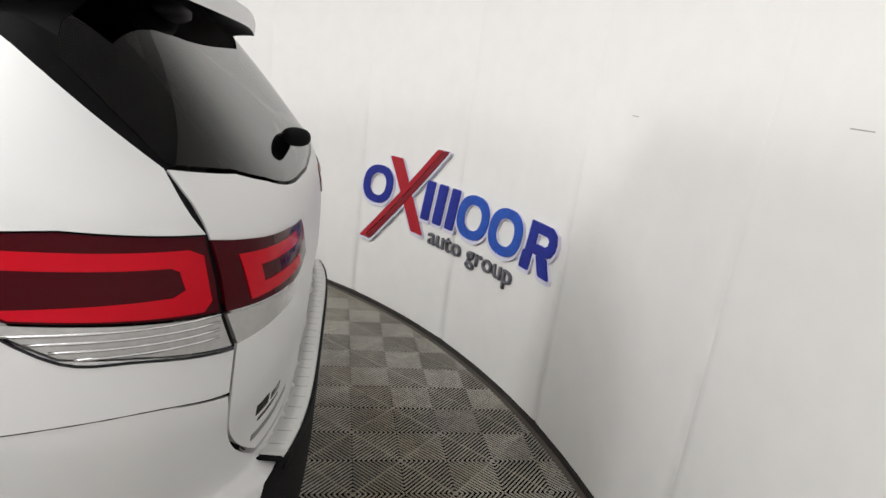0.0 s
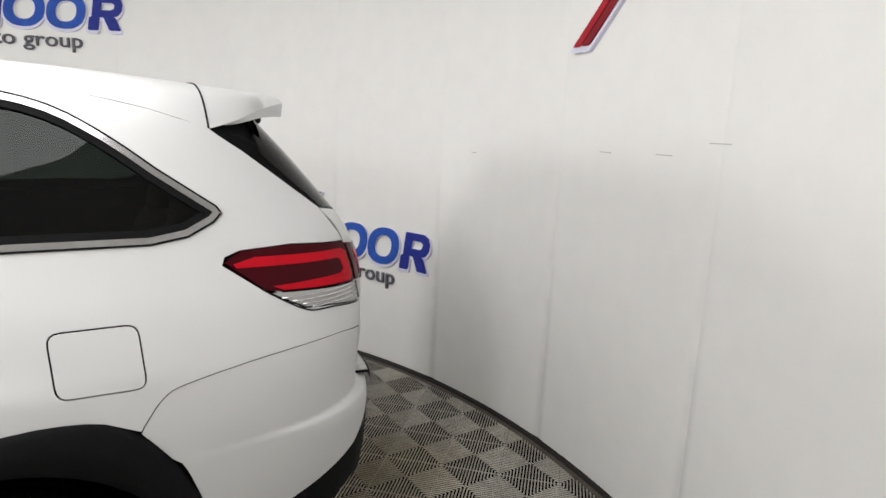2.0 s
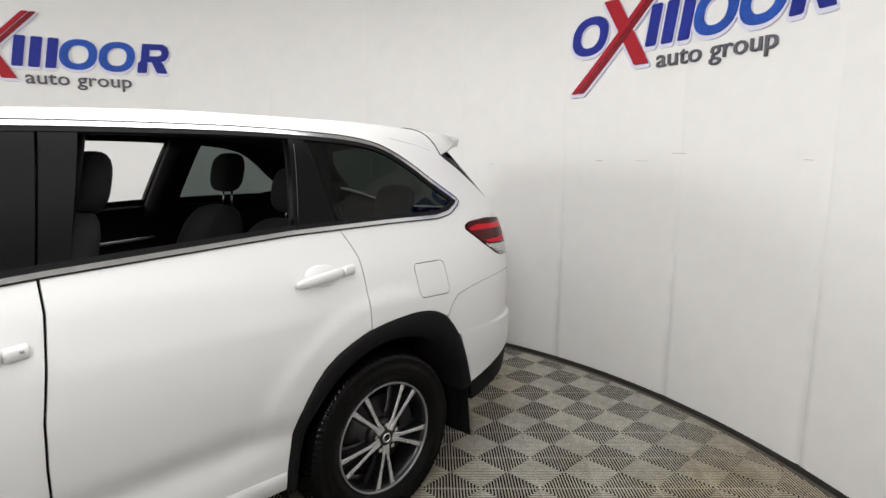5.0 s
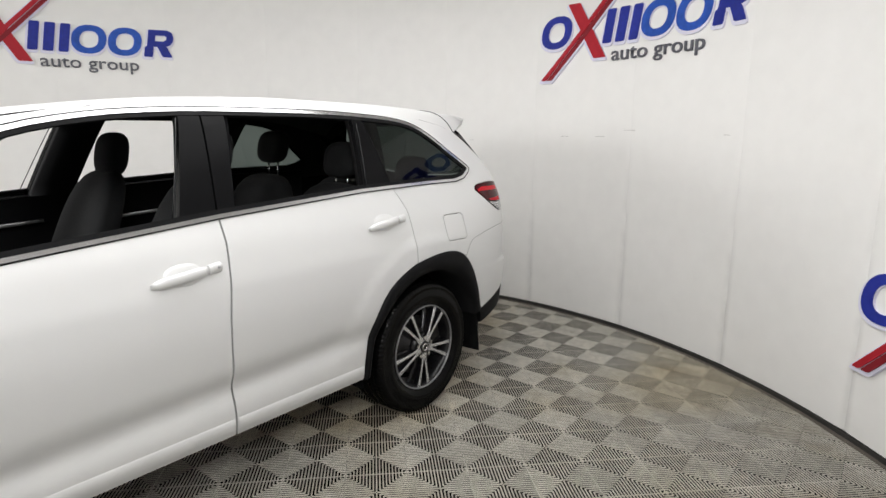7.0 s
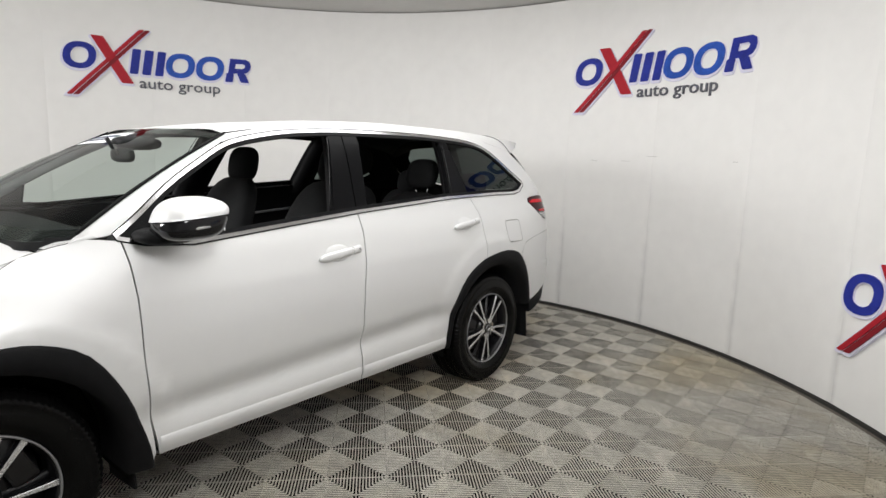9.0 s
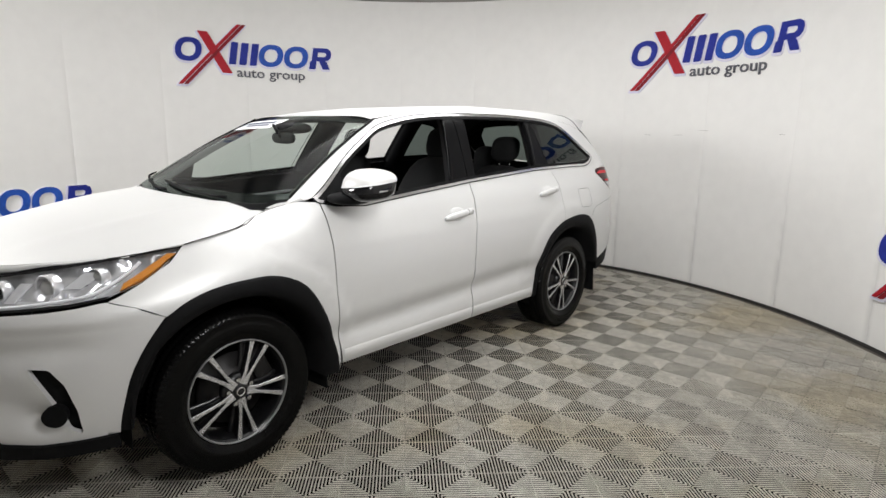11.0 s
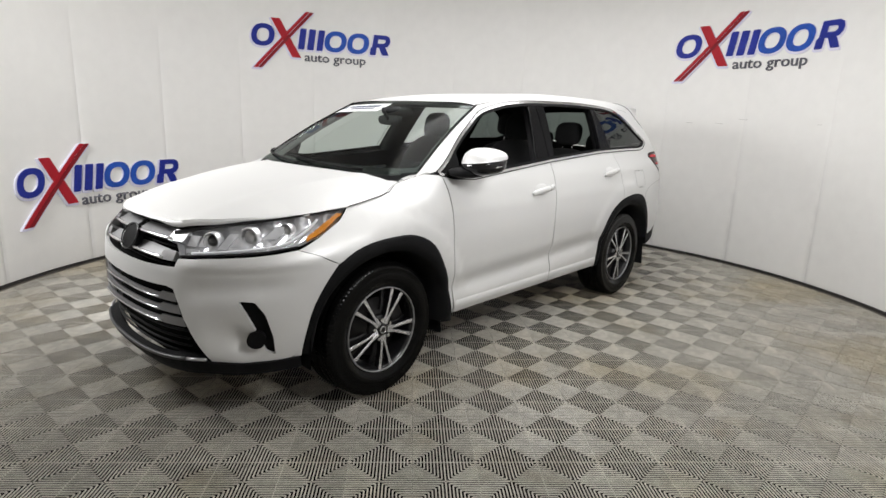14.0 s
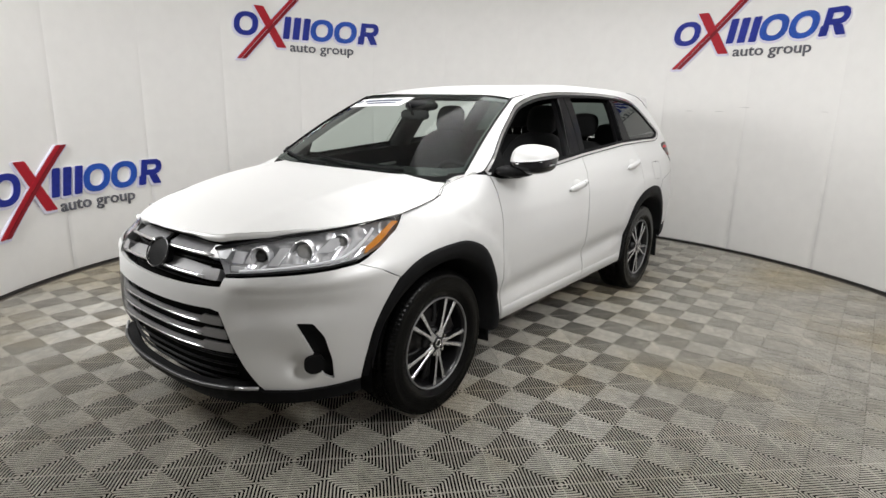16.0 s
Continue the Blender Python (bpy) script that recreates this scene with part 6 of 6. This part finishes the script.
def seat(x, y, w=0.27, lean=0.20, top=1.30, head=1.425, base=0.62, hz=0.102):
    bm = blob_bm((x + 0.24, y, base), (0.28, w, 0.11), 3.4, 24, 14)
    st = part("seat", bm, M_FABRIC, car, "dark grey cloth car seat", smooth=True)
    mid = (base + top) / 2
    bm = blob_bm((0, 0, 0), (0.085, w, (top - base) / 2 + 0.04), 3.2, 28, 18)
    for v in bm.verts:
        v.co.y *= 1 - 0.10 * max(0, v.co.z / 0.4)
        v.co.x += 0.02 * abs(v.co.y / w) ** 2 - lean * v.co.z * 0.9
        v.co += Vector((x - 0.03, y, mid))
    part("backrest", bm, M_FABRIC, st, smooth=True)
    hx = x - 0.03 - lean * (head - mid) * 0.9
    bm = blob_bm((hx, y, head), (0.06, 0.128, hz), 3.0, 20, 14, shear=-0.02)
    part("headrest", bm, M_FABRIC, st, "dark cloth headrest", smooth=True)
    for s3 in (1, -1):
        tube([(hx, y + s3 * 0.05, head - 0.05), (hx + 0.01, y + s3 * 0.05, top - 0.03)], 0.006, M_CHROME, "headrest_post", st, seg=6)
    return st


seat(-0.28, 0.40, 0.28, 0.42, 1.32, 1.45, hz=0.11)
seat(-0.17, -0.40, 0.28, 0.42, 1.31, 1.43, hz=0.115)
seat(-1.15, 0.36, 0.30, 0.32, 1.23, 1.40, 0.66)
seat(-1.15, -0.32, 0.32, 0.32, 1.25, 1.46, 0.66)
seat(-1.86, 0.33, 0.28, 0.18, 1.20, 1.30, 0.78)
seat(-1.86, -0.33, 0.28, 0.18, 1.20, 1.30, 0.78)
# card, mirror and sensor at the windscreen, wipers
card = [[shield_point(-0.93 + 0.79 * j / 10, v, 0.002) for j in range(11)] for v in (0.765, 0.84, 0.925)]
c_ob = grid(card, M_PAPER, "windscreen_card", car, "white printed card behind the windscreen")
for v0, v1, u0, u1 in ((0.855, 0.885, -0.74, -0.24), (0.812, 0.832, -0.66, -0.26), (0.825, 0.885, -0.87, -0.80)):
    grid([[shield_point(u0 + (u1 - u0) * j / 6, v, 0.0045) for j in range(7)] for v in (v0, v1)], M_INK, "print_bar", c_ob)
p = Vector(shield_point(-0.02, 0.86, -0.03))
part("sensor_housing", blob_bm((p.x - 0.01, 0.0, p.z - 0.005), (0.11, 0.10, 0.035), 2.6, shear=0.0), M_INNER, car, smooth=True)
p = Vector(shield_point(0.0, 0.72, -0.07))
rv = part("rear_view_mirror", blob_bm((p.x - 0.05, 0.0, p.z + 0.02), (0.022, 0.12, 0.036), 3), M_INNER, car, "black rear-view mirror", smooth=True)
tube([(p.x - 0.03, 0, p.z + 0.02), (p.x + 0.02, 0, p.z + 0.10)], 0.010, M_INNER, "mirror_arm", rv, seg=6)
for u0, u1, v1 in ((0.55, -0.28, 0.085), (-0.10, -0.88, 0.10)):
    pts = [shield_point(u0 + (u1 - u0) * k / 10, 0.015 + (v1 - 0.015) * (k / 10) ** 1.5, 0.014) for k in range(11)]
    tube(pts, [0.010] + [0.007] * 9 + [0.004], M_BLACKPL, "wiper", car, seg=6, label="black windscreen wiper")

car.matrix_basis = pose(-0.01, 0.035, 0, 0, 0, -0.8)


# ---- the tiled floor ----
X0, Y0, CELL = 0.139, 0.108, 0.2
TS = CELL * math.sqrt(2)
PITCH, RIBW = TS / 19, 0.0064


def rib_segments():
    """The ribs of one tile: (p0, q0, p1, q1) as boxes along p or q, in the tile's own axes."""
    out = []
    h = TS / 2 - 0.0006
    for k in range(-9, 10):
        c = k * PITCH
        a = max(abs(c) + 0.001, 0.004)
        if h - a < 0.004:
            continue
        for s2 in (1, -1):
            out.append(("p", c, s2 * a, s2 * h))
            out.append(("q", c, s2 * a, s2 * h))
    return out


def rib_box(axis, c, a, b, w, z0, z1):
    lo, hi = min(a, b), max(a, b)
    t = min(0.0021, w * 0.3)
    pts = []
    for z, g in ((z0, 0), (z1 - t, 0), (z1, t)):
        for x, y in ((lo + g, c - w / 2 + g), (hi - g, c - w / 2 + g), (hi - g, c + w / 2 - g), (lo + g, c + w / 2 - g)):
            pts.append((x, y, z) if axis == "p" else (y, x, z))
    fs = [(8, 9, 10, 11)]
    for r in (0, 4):
        for i in range(4):
            j = (i + 1) % 4
            fs.append((r + i, r + j, r + 4 + j, r + 4 + i))
    if axis == "q":
        fs = [f[::-1] for f in fs]
    return pts, fs


def build_floor():
    floor = tagged(new("floor"), "grey ribbed interlocking plastic floor tiles in a checker of rib directions", "floor", kind="structure")
    verts, faces = [], []
    for seg in rib_segments():
        p, f = rib_box(*seg, RIBW, -0.0045, 0.0)
        faces += [tuple(i + len(verts) for i in q) for q in f]
        verts += p
    for c in (-1, 1):
        for axis in "pq":
            p, f = rib_box(axis, c * (TS / 2 - 0.0013), -TS / 2 + 0.001, TS / 2 - 0.001, 0.0012, -0.0055, -0.0028)
            faces += [tuple(i + len(verts) for i in q) for q in f]
            verts += p
    tile = mesh_from("floor_tile", verts, faces, M_TILE)
    near, rest = [], []
    for i in range(-22, 23):
        for j in range(-22, 23):
            if (i + j) % 2:
                continue
            x, y = X0 + CELL * i, Y0 + CELL * j
            d = math.hypot(x - CX, y - CY)
            if d > RAD + 0.16:
                continue
            (near if d < RAD - 0.26 and (y > 0.9 or x > 1.9 or x < -2.2) else rest).append((x, y, d))
    near.sort(key=lambda q: -q[1] - 0.3 * abs(q[0]))
    rest += near[300:]
    near = near[:300]
    for x, y, d in near:
        ob = new("floor_tile", tile)
        ob.parent = floor
        ob.matrix_basis = pose(x, y, 0, 0, 0, 45 + 90 * random.randrange(4))
    V, F = [], []
    r2 = (RAD - 0.034) ** 2
    co, si = math.cos(math.pi / 4), math.sin(math.pi / 4)
    pv = np.array(verts)
    for x, y, d in rest:
        wx = x + co * pv[:, 0] - si * pv[:, 1]
        wy = y + si * pv[:, 0] + co * pv[:, 1]
        if d < RAD - 0.25:
            keep = faces
        else:
            for axis, c, a, b2 in rib_segments():
                d0 = np.array([co, si]) if axis == "p" else np.array([-si, co])
                d1 = np.array([-si, co]) if axis == "p" else np.array([co, si])
                o = np.array([x - CX, y - CY]) + d1 * c
                h = o @ d0
                disc = h * h - (o @ o - r2)
                if disc <= 0:
                    continue
                lo, hi = max(min(a, b2), -h - math.sqrt(disc)), min(max(a, b2), -h + math.sqrt(disc))
                if hi - lo < 0.004:
                    continue
                p, f = rib_box(axis, c, lo, hi, RIBW, -0.0045, 0.0)
                b = len(V)
                V += [(x + co * q[0] - si * q[1], y + si * q[0] + co * q[1], q[2]) for q in p]
                F += [tuple(i + b for i in q) for q in f]
            continue
        b = len(V)
        V += list(zip(wx.tolist(), wy.tolist(), pv[:, 2].tolist()))
        F += [tuple(i + b for i in f) for f in keep]
    ob = tagged(new("floor_tiles", mesh_from("floor_tiles", V, F, M_TILE)), "grey ribbed floor tiles along the wall and under the car", kind="stuff")
    ob.parent = floor
    # sheet under the ribs, its black standing for shade in the gaps
    base = new("subfloor", disc_mesh("subfloor", RAD + 0.12, -0.021, M_SUB))
    base.parent = floor
    return floor


build_floor()
